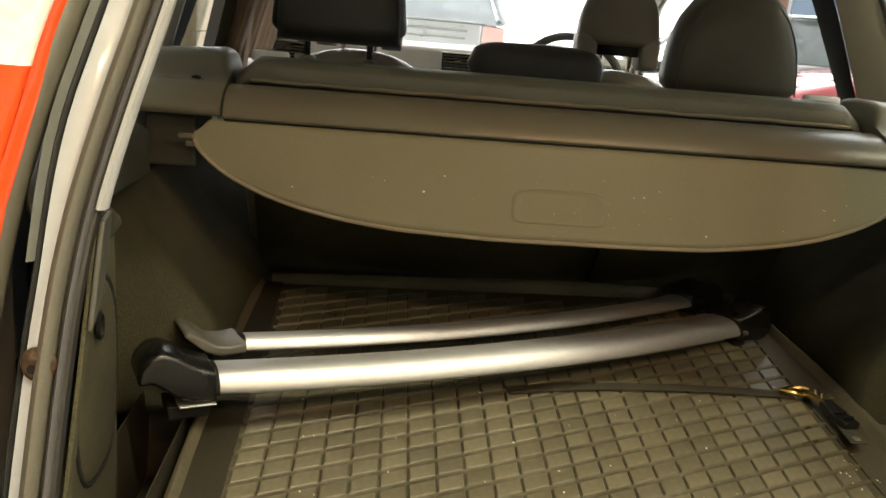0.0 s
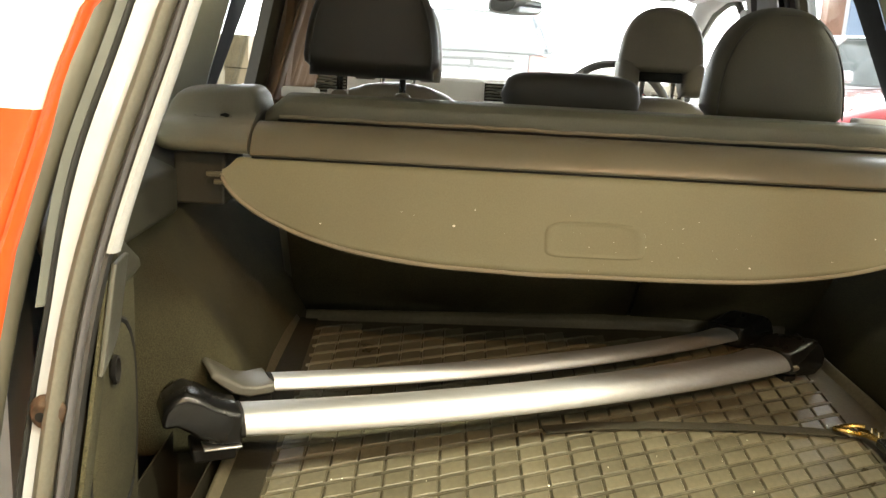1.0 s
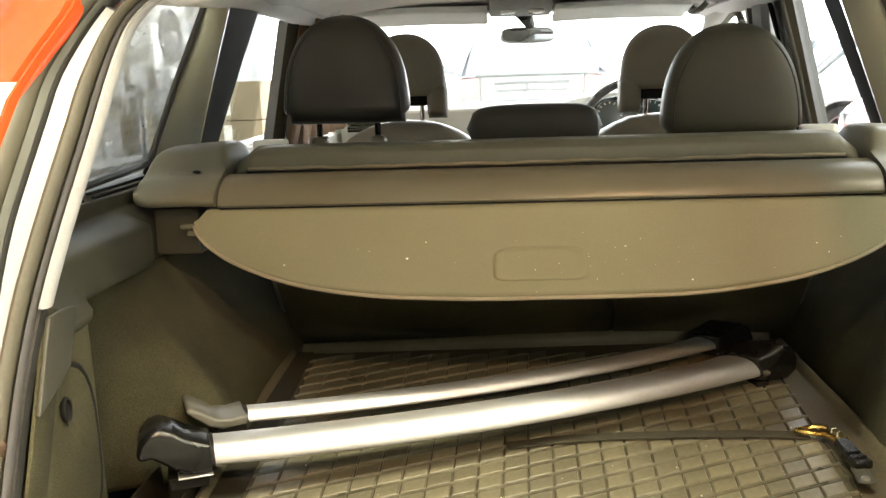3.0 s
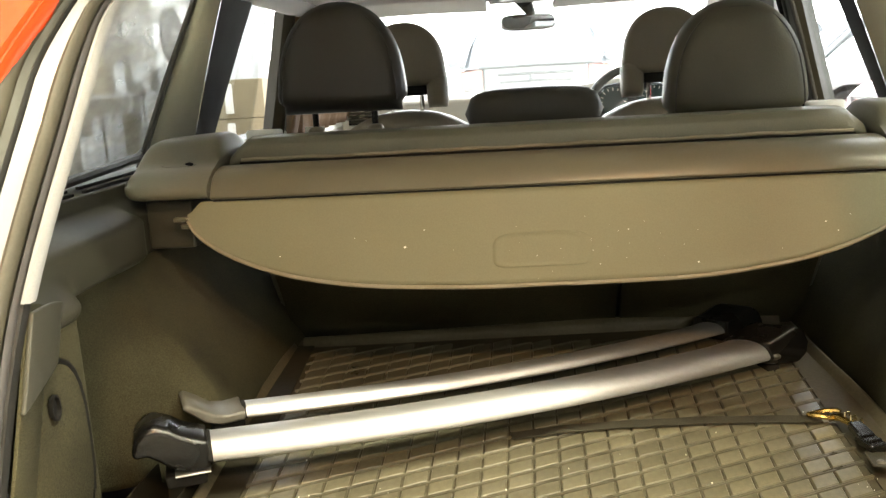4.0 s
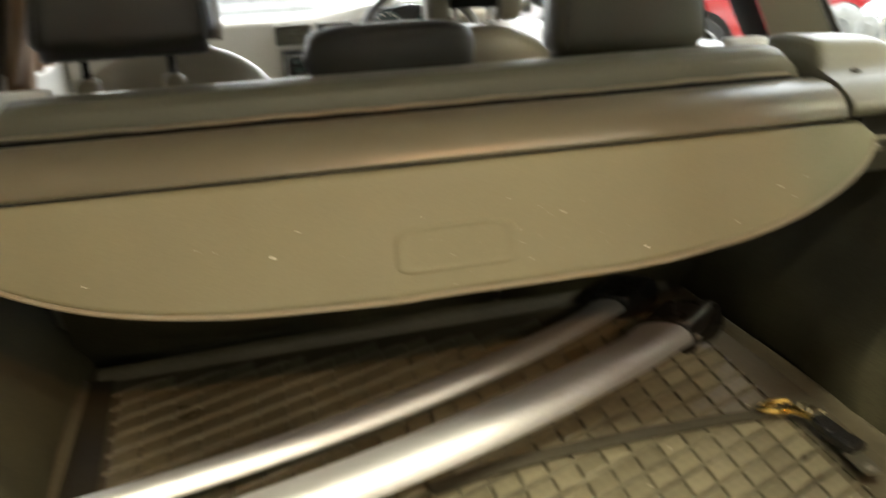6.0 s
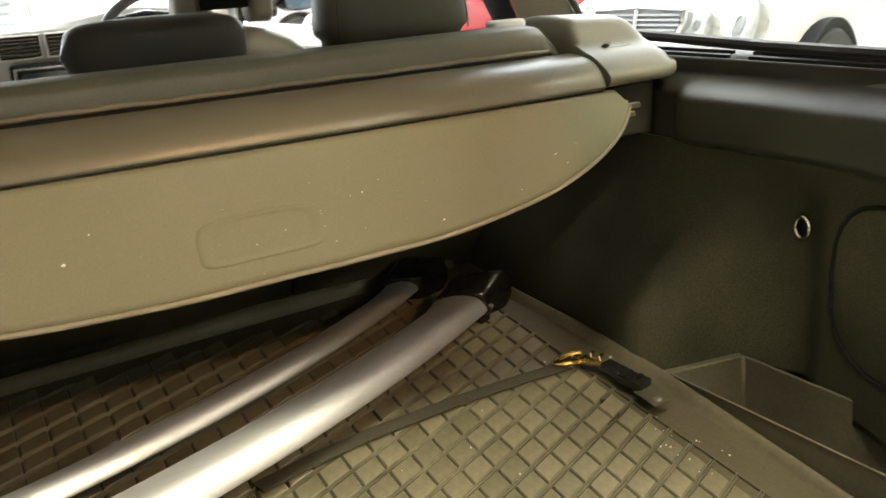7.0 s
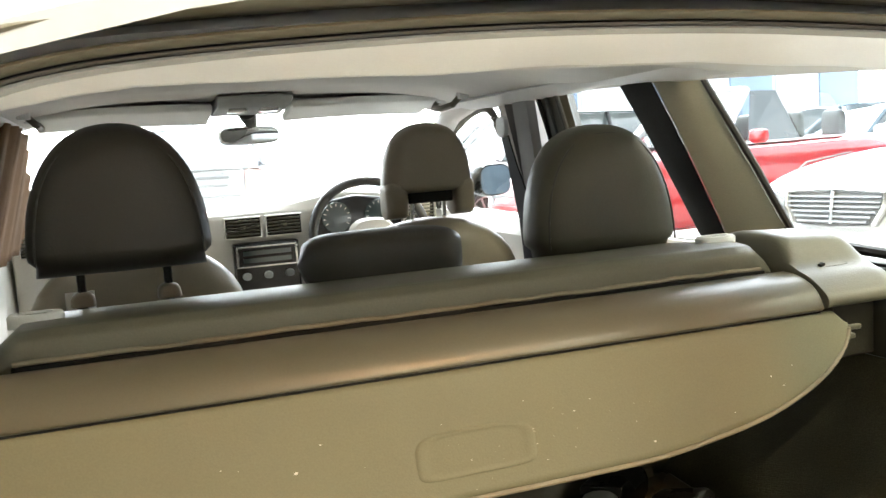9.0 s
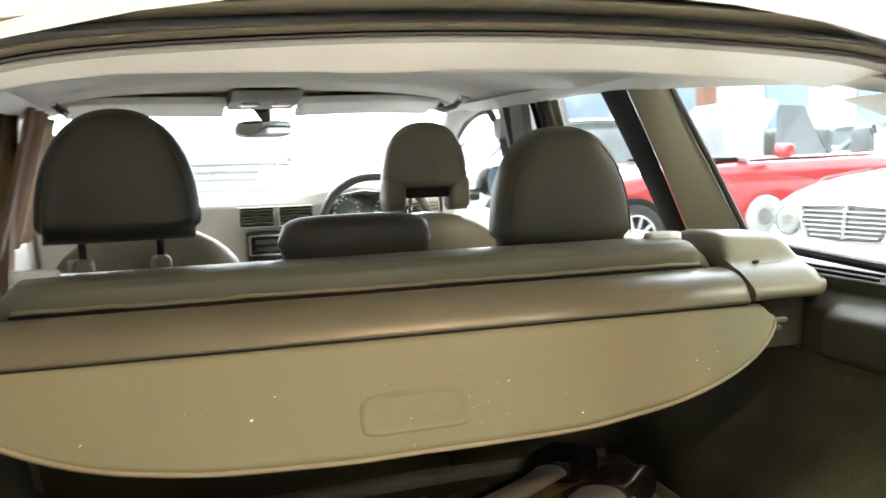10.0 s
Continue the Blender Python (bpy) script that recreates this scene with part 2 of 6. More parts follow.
M["grey_steel"] = mat("grey_painted_steel", (0.24, 0.25, 0.25), 0.55, grain=0.08, scale=40, blotch=0.2, blotch_scale=4)
M["carton"] = mat("brown_cardboard", (0.22, 0.18, 0.11), 0.85, grain=0.08, scale=60, blotch=0.15)
M["tube"] = glow("fluorescent_tube", (1.0, 0.93, 0.80), 8.0)


# ---- mesh helpers ----
def thing(name, base, label, category, group="", kind=""):
    e = new(name)
    e.empty_display_size = 0.1
    e.location = base
    tagged(e, label, category, group, kind)
    e.matrix_world = Matrix.Translation(base)
    return e


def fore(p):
    """A point of the cabin, laid out below at a shorter pitch, pushed out from the camera's eye: the stretch grows with
    distance and is set to fit the camera's view.
    """
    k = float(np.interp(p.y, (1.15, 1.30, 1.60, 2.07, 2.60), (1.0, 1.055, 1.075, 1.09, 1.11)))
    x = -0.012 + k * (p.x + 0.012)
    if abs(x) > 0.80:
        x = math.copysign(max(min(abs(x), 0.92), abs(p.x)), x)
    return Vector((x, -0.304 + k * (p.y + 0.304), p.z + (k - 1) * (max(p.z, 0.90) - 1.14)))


# Further lift of these things, set to fit the camera's view.
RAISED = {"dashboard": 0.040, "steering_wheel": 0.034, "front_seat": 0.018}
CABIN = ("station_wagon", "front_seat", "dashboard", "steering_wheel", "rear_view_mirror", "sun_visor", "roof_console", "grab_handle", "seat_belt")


def part(name, bm, material, parent=None, label="", smooth=True, bevel=0.0, subsurf=0, solid=0.0, shadow=True, flat_angle=40):
    """Link a bmesh as one mesh object under a thing or a part (its vertices are in world metres)."""
    root = parent
    while root is not None and root.parent is not None:
        root = root.parent
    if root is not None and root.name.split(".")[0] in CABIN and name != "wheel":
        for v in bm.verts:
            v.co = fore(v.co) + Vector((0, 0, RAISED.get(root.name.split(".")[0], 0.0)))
    bmesh.ops.recalc_face_normals(bm, faces=bm.faces)
    me = bpy.data.meshes.new(name)
    bm.to_mesh(me)
    bm.free()
    for p in me.polygons:
        p.use_smooth = smooth
    if smooth:
        me.set_sharp_from_angle(angle=radians(flat_angle))
    me.materials.append(M[material] if isinstance(material, str) else material)
    ob = new(name, me)
    if parent is not None:
        ob.parent = parent
        inv = Matrix.Translation(root.location).inverted()
        ob.matrix_parent_inverse = inv if parent is root else Matrix.Identity(4)
    if label:
        tagged(ob, label)
    if solid:
        s = ob.modifiers.new("thickness", "SOLIDIFY")
        s.thickness, s.offset = solid, 0.0
    if bevel:
        b = ob.modifiers.new("edges", "BEVEL")
        b.width, b.segments, b.limit_method, b.angle_limit = bevel, 3, "ANGLE", radians(35)
    if subsurf:
        s = ob.modifiers.new("rounding", "SUBSURF")
        s.levels = s.render_levels = subsurf
    ob.visible_shadow = shadow
    return ob


def box(bm, x0, x1, y0, y1, z0, z1, m=None):
    r = bmesh.ops.create_cube(bm, size=1.0)
    t = Matrix.Translation(((x0 + x1) / 2, (y0 + y1) / 2, (z0 + z1) / 2)) @ Matrix.Diagonal((x1 - x0, y1 - y0, z1 - z0, 1))
    bmesh.ops.transform(bm, matrix=(m @ t) if m else t, verts=r["verts"])
    return r["verts"]


def loft(bm, rings, closed=True, caps=True):
    """Skin a list of rings of equal length."""
    vs = [[bm.verts.new(p) for p in ring] for ring in rings]
    n = len(vs[0])
    for a, b in zip(vs, vs[1:]):
        for i in range(n if closed else n - 1):
            j = (i + 1) % n
            bm.faces.new((a[i], a[j], b[j], b[i]))
    if caps and closed:
        bm.faces.new(vs[0])
        bm.faces.new(list(reversed(vs[-1])))
    return vs


def sheet(bm, f, nu, nv):
    """A grid surface f(u, v), u and v from 0 to 1."""
    return loft(bm, [[f(i / nu, j / nv) for j in range(nv + 1)] for i in range(nu + 1)], closed=False, caps=False)


def prism(bm, outline, axis, a, b):
    """Extrude an outline of (p, q) pairs along x, y or z from a to b."""
    def place(p, q, s):
        return {"x": (s, p, q), "y": (p, s, q), "z": (p, q, s)}[axis]
    loft(bm, [[place(p, q, s) for p, q in outline] for s in (a, b)])


def eased(pts, times=2):
    """The same line with its corners cut."""
    pts = [Vector(p) for p in pts]
    for _ in range(times):
        pts = [pts[0]] + [q for a, b in zip(pts, pts[1:]) for q in (a.lerp(b, 0.25), a.lerp(b, 0.75))] + [pts[-1]]
    return pts


def tube(bm, pts, r, n=10, flat=1.0, caps=True):
    """A round or flattened rod along points; r may be a list."""
    pts = [Vector(p) for p in pts]
    rings = []
    for i, p in enumerate(pts):
        d = (pts[min(i + 1, len(pts) - 1)] - pts[max(i - 1, 0)]).normalized()
        up = Vector((0, 0, 1)) if abs(d.z) < 0.95 else Vector((0, 1, 0))
        s = d.cross(up).normalized()
        u = s.cross(d).normalized()
        rr = r[i] if isinstance(r, (list, tuple)) else r
        rings.append([p + s * rr * math.cos(k * math.tau / n) + u * rr * flat * math.sin(k * math.tau / n) for k in range(n)])
    loft(bm, rings, caps=caps)


def superring(cx, cy, z, a, b, e=3.5, n=28):
    """A rounded rectangle ring in the xy plane."""
    out = []
    for k in range(n):
        t = k * math.tau / n
        c, s = math.cos(t), math.sin(t)
        out.append((cx + a * math.copysign(abs(c) ** (2 / e), c), cy + b * math.copysign(abs(s) ** (2 / e), s), z))
    return out


def cushion(bm, cx, cy, z0, z1, wb, wt, th, round_top=0.45, round_bot=0.12, lean=0.0, e=3.2, e_top=2.2, steps=18):
    """A padded block: wb and wt are its widths at bottom and shoulder, with a domed top."""
    rings = []
    for i in range(steps + 1):
        u = 0.5 - 0.5 * math.cos(math.pi * i / steps)
        w = wb + (wt - wb) * u
        k = 1.0
        if u > 1 - round_top:
            v = (u - (1 - round_top)) / round_top
            k = max(0.0, 1 - v ** e_top) ** (1 / e_top)
        kt = 1.0
        if u < round_bot:
            v = 1 - u / round_bot
            kt = max(0.02, 1 - v ** 2.2) ** (1 / 2.2)
        if u > 0.8:
            v = (u - 0.8) / 0.2
            kt = max(0.02, 1 - v ** 2.5) ** 0.4
        kb = max(kt, 0.9) if u < 0.5 else 1.0
        rings.append(superring(cx, cy + lean * u, z0 + (z1 - z0) * u, max(0.004, w / 2 * k * kb), max(0.004, th / 2 * kt), e))
    loft(bm, rings)


def smooth(a, b, v):
    u = min(1.0, max(0.0, (v - a) / (b - a)))
    return u * u * (3 - 2 * u)

# ---- the hall ----
def setting(name, label, category, *boxes, material="plaster", bevel=0.0):
    bm = bmesh.new()
    for b in boxes:
        box(bm, *b)
    ob = part(name, bm, material, smooth=False, bevel=bevel)
    return tagged(ob, label, category, kind="structure")


setting("ground", "stained pale concrete floor of the car hall", "ground", (-60, 60, -60, 60, -0.2, 0.0), material="concrete")
setting("wall_left", "pale grey plastered side wall of the hall", "wall", (-3.6, -3.3, -9, 12, 0.0, 3.4), material="wall_grey")
# Rear wall is unseen; its dark grey limits bounce and reflections.
setting("wall_back", "unseen grey rear wall of the hall, darkened to dim its bounce", "wall", (-3.6, 16.0, -9.3, -9, 0.0, 3.4), material="wall_grey")
setting("wall_right", "pale blue and white clad far wall behind the parked cars", "wall",
        (16.0, 16.3, -9.3, 12, 0.0, 3.4), material="panel_blue")
# Unseen ceiling edges are set by where sky light is blocked or let in.
setting("ceiling", "white boarded hall ceiling on steel beams", "ceiling", (-3.6, 1.8, -9.3, 4.6, 3.4, 3.6), (1.8, 16.3, -9.3, 2.6, 3.4, 3.6), material="plaster_white")
for i, yy in enumerate((-6.6, -4.4, -3.4, -1.7, 0.6)):
    bm = bmesh.new()
    box(bm, -3.3, 16.0, yy - 0.07, yy + 0.07, 3.385, 3.398)
    box(bm, -3.3, 16.0, yy - 0.010, yy + 0.010, 3.235, 3.385)
    box(bm, -3.3, 16.0, yy - 0.07, yy + 0.07, 3.22, 3.235)
    tagged(part("ceiling_beam", bm, "grey_steel", smooth=False), "grey painted steel I-beam under the hall ceiling", "beam", kind="structure")

# unseen tube lamps added under the ceiling, placed to match the light in the boot
def tube_lamp(x, y):
    t = thing("tube_lamp", (x, y, 3.40), "unseen twin-tube ceiling lamp added to light boot and hall", "ceiling lamp", "hall ceiling lamps")
    bm = bmesh.new()
    prism(bm, [(y - 0.08, 3.34), (y + 0.08, 3.34), (y + 0.05, 3.40), (y - 0.05, 3.40)], "x", x - 0.75, x + 0.75)
    part("housing", bm, "plaster_white", t, smooth=False)
    for dy in (-0.045, 0.045):
        bm = bmesh.new()
        tube(bm, [(x - 0.7, y + dy, 3.325), (x + 0.7, y + dy, 3.325)], 0.016, 10)
        part("tube", bm, "tube", t)
    return t


for lx, ly, watt, tint in LAMPS:
    tube_lamp(lx, ly)
    ld = bpy.data.lights.new("tube_light", "AREA")
    ld.shape, ld.size, ld.size_y = "RECTANGLE", 0.5 if tint is AMBER else 1.4, 0.16
    ld.energy, ld.color = watt, tint
    lo = new("tube_light", ld)
    lo.matrix_world = look((lx, ly, 3.30), (lx, ly + 0.0001, 0))

# ---- the estate car round the boot ----
wagon = thing("station_wagon", (0, 1.6, 0.0), "white estate car with open tailgate and grey interior", "car")

# tailgate opening: half outline (x, z) from sill to roof centre
APERTURE = [(0.528, 0.56), (0.531, 0.70), (0.531, 0.84), (0.523, 0.93), (0.504, 1.02), (0.484, 1.10), (0.470, 1.168), (0.456, 1.218),
            (0.418, 1.250), (0.352, 1.263), (0.27, 1.270), (0.13, 1.278), (0.0, 1.280)]


def lean_y(z):
    """The tailgate opening leans forward with height."""
    return 0.51 + 0.443 * (z - 0.93)


def outline_points():
    full = [(-x, z) for x, z in APERTURE] + [(x, z) for x, z in reversed(APERTURE[:-1])]
    dense = []
    for (ax, az), (bx, bz) in zip(full, full[1:]):
        for k in range(4):
            dense.append((ax + (bx - ax) * k / 4, az + (bz - az) * k / 4))
    dense.append(full[-1])
    pts = [Vector((x, z)) for x, z in dense]
    for _ in range(4):
        pts = [pts[0]] + [(a + 2 * b + c) / 4 for a, b, c in zip(pts, pts[1:], pts[2:])] + [pts[-1]]
    out = []
    for i, p in enumerate(pts):
        d = (pts[min(i + 1, len(pts) - 1)] - pts[max(i - 1, 0)]).normalized()
        out.append((p, Vector((-d.y, d.x))))
    return out


OUTLINE = outline_points()


def band(name, material, section, zmin=0.0, label="", width=lambda p: 1.0, zmax=9.0):
    """A strip along the tailgate opening; section: (distance outward, offset ahead) pairs. With zmax it stops short of the roof on both sides."""
    runs = [[]]
    for p, n in OUTLINE:
        if not zmin <= p.y <= zmax:
            if runs[-1]:
                runs.append([])
            continue
        k = width(p)
        runs[-1].append([(p.x + n.x * d * k, lean_y(p.y) + o, p.y + n.y * d * k) for d, o in section])
    for rings in runs:
        if len(rings) > 1:
            bm = bmesh.new()
            loft(bm, rings)
            part(name, bm, material, wagon, label)


def narrow(p):
    """The flanges are broad on the sides and narrow over the roof edge."""
    return 1.0 - 0.54 * smooth(1.13, 1.255, p.y)


def pinched(p):
    """The outer flanges draw together towards the sill."""
    return narrow(p) * (1.0 - 0.24 * (1 - smooth(0.86, 1.02, p.y)))


def round_section(d0, d1, o0, o1, n=8):
    cx, cy, a, b = (d0 + d1) / 2, (o0 + o1) / 2, (d1 - d0) / 2, (o1 - o0) / 2
    return [(cx + a * math.cos(k * math.tau / n), cy + b * math.sin(k * math.tau / n)) for k in range(n)]


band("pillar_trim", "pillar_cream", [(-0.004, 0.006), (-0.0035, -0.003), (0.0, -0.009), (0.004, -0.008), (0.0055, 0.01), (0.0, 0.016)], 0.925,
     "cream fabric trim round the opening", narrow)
band("opening_seal", "seal_dark", [(0.003, -0.002), (0.029, -0.006), (0.029, 0.012), (0.003, 0.012)], 0.0, "black rubber seal", narrow)
band("seal_strip", "strip", round_section(0.0058, 0.0118, -0.015, 0.002), 0.0, "lilac grey inner seal lip", narrow)
band("seal_lip", "seal", round_section(0.013, 0.0272, -0.028, 0.0, 12), 0.0, "grey rubber door seal", narrow)
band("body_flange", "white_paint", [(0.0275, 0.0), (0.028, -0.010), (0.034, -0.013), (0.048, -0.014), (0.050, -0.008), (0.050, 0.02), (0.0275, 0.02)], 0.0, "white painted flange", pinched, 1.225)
band("gutter_strip", "seal_dark", round_section(0.0495, 0.056, -0.017, 0.0), 0.0, "", pinched, 1.225)
band("gutter_edge", "shut_light", [(0.053, -0.004), (0.054, -0.016), (0.061, -0.022), (0.0625, -0.016), (0.0625, 0.01), (0.053, 0.01)], 0.865, "pale grey gutter edge", pinched)
band("rain_gutter", "shut", round_section(0.0632, 0.092, -0.036, 0.01, 16), 0.0, "olive grey rain gutter", lambda p: narrow(p) - 0.10 * smooth(1.20, 1.26, p.y))

# rear lamps on the corner posts
def lamp_edge(z):
    return float(np.interp(z, (0.80, 0.93, 1.03, 1.08, 1.14, 1.183, 1.226, 1.34), (0.606, 0.598, 0.580, 0.572, 0.556, 0.530, 0.500, 0.455)))


for sx in (-1, 1):
    lamp = None
    for nm, mt, za, zb in (("tail_lamp", "lamp_red", 0.80, 1.05), ("reverse_lens", "lamp_clear", 1.05, 1.155),
                           ("brake_lens", "lamp_red", 1.155, 1.34)):
        bm = bmesh.new()
        rings = []
        for i in range(9):
            z = za + (zb - za) * i / 8
            xin = lamp_edge(z)
            y = lean_y(z) - 0.035
            rings.append([(sx * xin, y + 0.05, z), (sx * xin, y, z), (sx * (xin + 0.012), y - 0.014, z), (sx * (xin + 0.06), y - 0.012, z),
                          (sx * (xin + 0.13), y + 0.03, z), (sx * (xin + 0.16), y + 0.10, z), (sx * (xin + 0.15), y + 0.12, z)])
        loft(bm, rings)
        ob = part(nm, bm, mt, lamp or wagon, "tall red rear lamp" if lamp is None else "")
        lamp = lamp or ob
    bm = bmesh.new()
    rings = []
    for i in range(25):
        z = 0.80 + 0.54 * i / 24
        x, y = lamp_edge(z), lean_y(z) - 0.035
        rings.append([(sx * (x - 0.0065), y + 0.03, z), (sx * (x - 0.006), y - 0.006, z), (sx * x, y - 0.016, z), (sx * (x + 0.004), y - 0.014, z), (sx * (x + 0.004), y + 0.03, z)])
    loft(bm, rings)
    part("lens_rim", bm, "lamp_red", lamp)

# outer body sides, roof and sills
for sx in (-1, 1):
    bm = bmesh.new()
    rings = []
    for i in range(13):
        y = 0.60 + 3.4 * i / 12
        rings.append([(sx * 0.74, y, 0.25), (sx * 0.86, y, 0.32), (sx * 0.885, y, 0.60), (sx * 0.85, y, 0.90), (sx * 0.79, y, 0.985), (sx * 0.72, y, 0.985),
                      (sx * 0.76, y, 0.60)])
    loft(bm, rings)
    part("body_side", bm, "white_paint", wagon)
    bm = bmesh.new()
    loft(bm, [[(sx * 0.645, y, 0.55), (sx * 0.80, y, 0.55), (sx * 0.80, y, 0.985), (sx * 0.645, y, 0.985)] for y in (0.56, 0.62)])
    part("rear_corner", bm, "white_paint", wagon)
ROOF = [(0.62, 1.302, 0.12), (0.80, 1.335, 0.11), (1.20, 1.375, 0.08), (1.8, 1.405, 0.06), (2.3, 1.395, 0.06), (2.48, 1.375, 0.06)]
bm = bmesh.new()
rings = []
for y, z, droop in ROOF:
    half = 0.60
    rings.append([(half * k / 6, y, z + 0.03 - droop * abs(k / 6) ** 2.4) for k in range(-6, 7)] + [(half * k / 6, y, z + 0.012 - droop * abs(k / 6) ** 2.4) for k in range(6, -7, -1)])
loft(bm, rings)
part("roof", bm, "white_paint", wagon)

# headliner and the trim over the tailgate opening
bm = bmesh.new()
HEAD = [(0.815, 1.281, 0.03), (0.90, 1.277, 0.022), (0.95, 1.278, 0.018), (1.02, 1.288, 0.022), (1.3, 1.330, 0.05), (1.8, 1.352, 0.055), (2.2, 1.356, 0.055), (2.50, 1.342, 0.055)]
loft(bm, [[(0.585 * k / 6, y, z - droop * abs(k / 6) ** 4) for k in range(-6, 7)] + [(0.585 * k / 6, y, z + 0.012 - droop * abs(k / 6) ** 4) for k in range(6, -7, -1)] for y, z, droop in HEAD])
part("headliner", bm, "headliner", wagon, "pale grey fabric headliner")
bm = bmesh.new()
rings = []
for k in range(-10, 11):
    u = k / 10
    x = 0.47 * u
    drop = 0.015 * abs(u) ** 5 + 0.008 * u * u
    wav = 0.0025 * math.sin(7 * u) + 0.0012 * math.sin(17 * u + 1)
    rings.append([(x, 0.660, 1.290 - drop), (x, 0.668, 1.281 - drop), (x, 0.76, 1.277 - drop), (x, 0.815 + 2 * wav, 1.270 - drop + wav), (x, 0.826 + 2 * wav, 1.2685 - drop + wav), (x, 0.836 + 2 * wav, 1.272 - drop + wav),
                  (x, 0.842 + 2 * wav, 1.288 - drop), (x, 0.80, 1.304 - drop), (x, 0.70, 1.312 - drop)])
loft(bm, rings)
part("roof_rear_trim", bm, "roof_trim", wagon, "cream moulded trim over the tailgate opening")
for sx in (-1, 1):
    bm = bmesh.new()
    loft(bm, [[(sx * 0.46, 0.675, 1.235), (sx * 0.475, 0.675, 1.225), (sx * 0.535, 0.70, 1.235), (sx * 0.52, 0.70, 1.28)],
              [(sx * 0.475, 0.82, 1.272), (sx * 0.515, 0.82, 1.244), (sx * 0.56, 0.82, 1.240), (sx * 0.55, 0.82, 1.29)],
              [(sx * 0.495, 0.92, 1.285), (sx * 0.53, 0.92, 1.264), (sx * 0.575, 0.92, 1.260), (sx * 0.56, 0.92, 1.31)],
              [(sx * 0.510, 1.10, 1.297), (sx * 0.54, 1.10, 1.280), (sx * 0.585, 1.10, 1.277), (sx * 0.56, 1.10, 1.32)],
              [(sx * 0.525, 1.6, 1.312), (sx * 0.55, 1.6, 1.295), (sx * 0.59, 1.6, 1.293), (sx * 0.57, 1.6, 1.345)],
              [(sx * 0.525, 2.44, 1.305), (sx * 0.55, 2.44, 1.285), (sx * 0.59, 2.44, 1.283), (sx * 0.57, 2.44, 1.34)]])
    part("roof_rail_trim", bm, "roof_trim", wagon)
# moulded cover of the rear corner post, from the tailgate opening to the quarter window
bm = bmesh.new()
rings = []
for i in range(13):
    z = 0.985 + 0.25 * i / 12
    xi = float(np.interp(z, (0.93, 1.02, 1.10, 1.168, 1.218, 1.24), (0.523, 0.504, 0.484, 0.470, 0.456, 0.44))) + 0.004
    xf = float(np.interp(z, (0.985, 1.11, 1.155, 1.19, 1.235), (0.625, 0.585, 0.568, 0.552, 0.525)))
    yf = float(np.interp(z, (0.985, 1.11, 1.155, 1.19, 1.235), (0.640, 0.680, 0.712, 0.755, 0.86)))
    ya = lean_y(z) + 0.014
    rings.append([(xi, ya, z), (xi + 0.3 * (xf - xi), ya + 0.34 * (yf - ya), z), (xi + 0.78 * (xf - xi), ya + 0.84 * (yf - ya), z), (xf, yf, z), (xf + 0.014, yf - 0.004, z), (xf + 0.03, ya + 0.02, z), (xi + 0.04, ya + 0.004, z)])
loft(bm, rings)
part("corner_post_trim", bm, "roof_trim", wagon, "cream moulded cover of the rear corner post")


def post(name, material, foot, head, w0, w1, depth=0.045, skew=0.0, label=""):
    """A window post from foot (x, y, z) to head, w0 and w1 wide along the car; skew: how far its rear edge stands outward."""
    bm = bmesh.new()
    rings = []
    for i in range(9):
        u = i / 8
        c = Vector(foot).lerp(Vector(head), u) + Vector((0, 0, 0))
        w = w0 + (w1 - w0) * u
        sgn = 1 if c.x > 0 else -1
        bulge = 0.012
        rings.append([(c.x + sgn * (0.012 + skew), c.y - w / 2, c.z), (c.x + sgn * (skew * 0.82 - bulge * 0.4), c.y - w / 2 + 0.012, c.z), (c.x + sgn * (skew * 0.4 - bulge), c.y, c.z), (c.x - sgn * bulge * 0.4, c.y + w / 2 - 0.012, c.z),
                      (c.x + sgn * 0.012, c.y + w / 2, c.z), (c.x + sgn * depth, c.y + w / 2 - 0.03, c.z), (c.x + sgn * (depth + skew), c.y - w / 2 + 0.03, c.z)])
    loft(bm, rings)
    return part(name, bm, material, wagon, label)


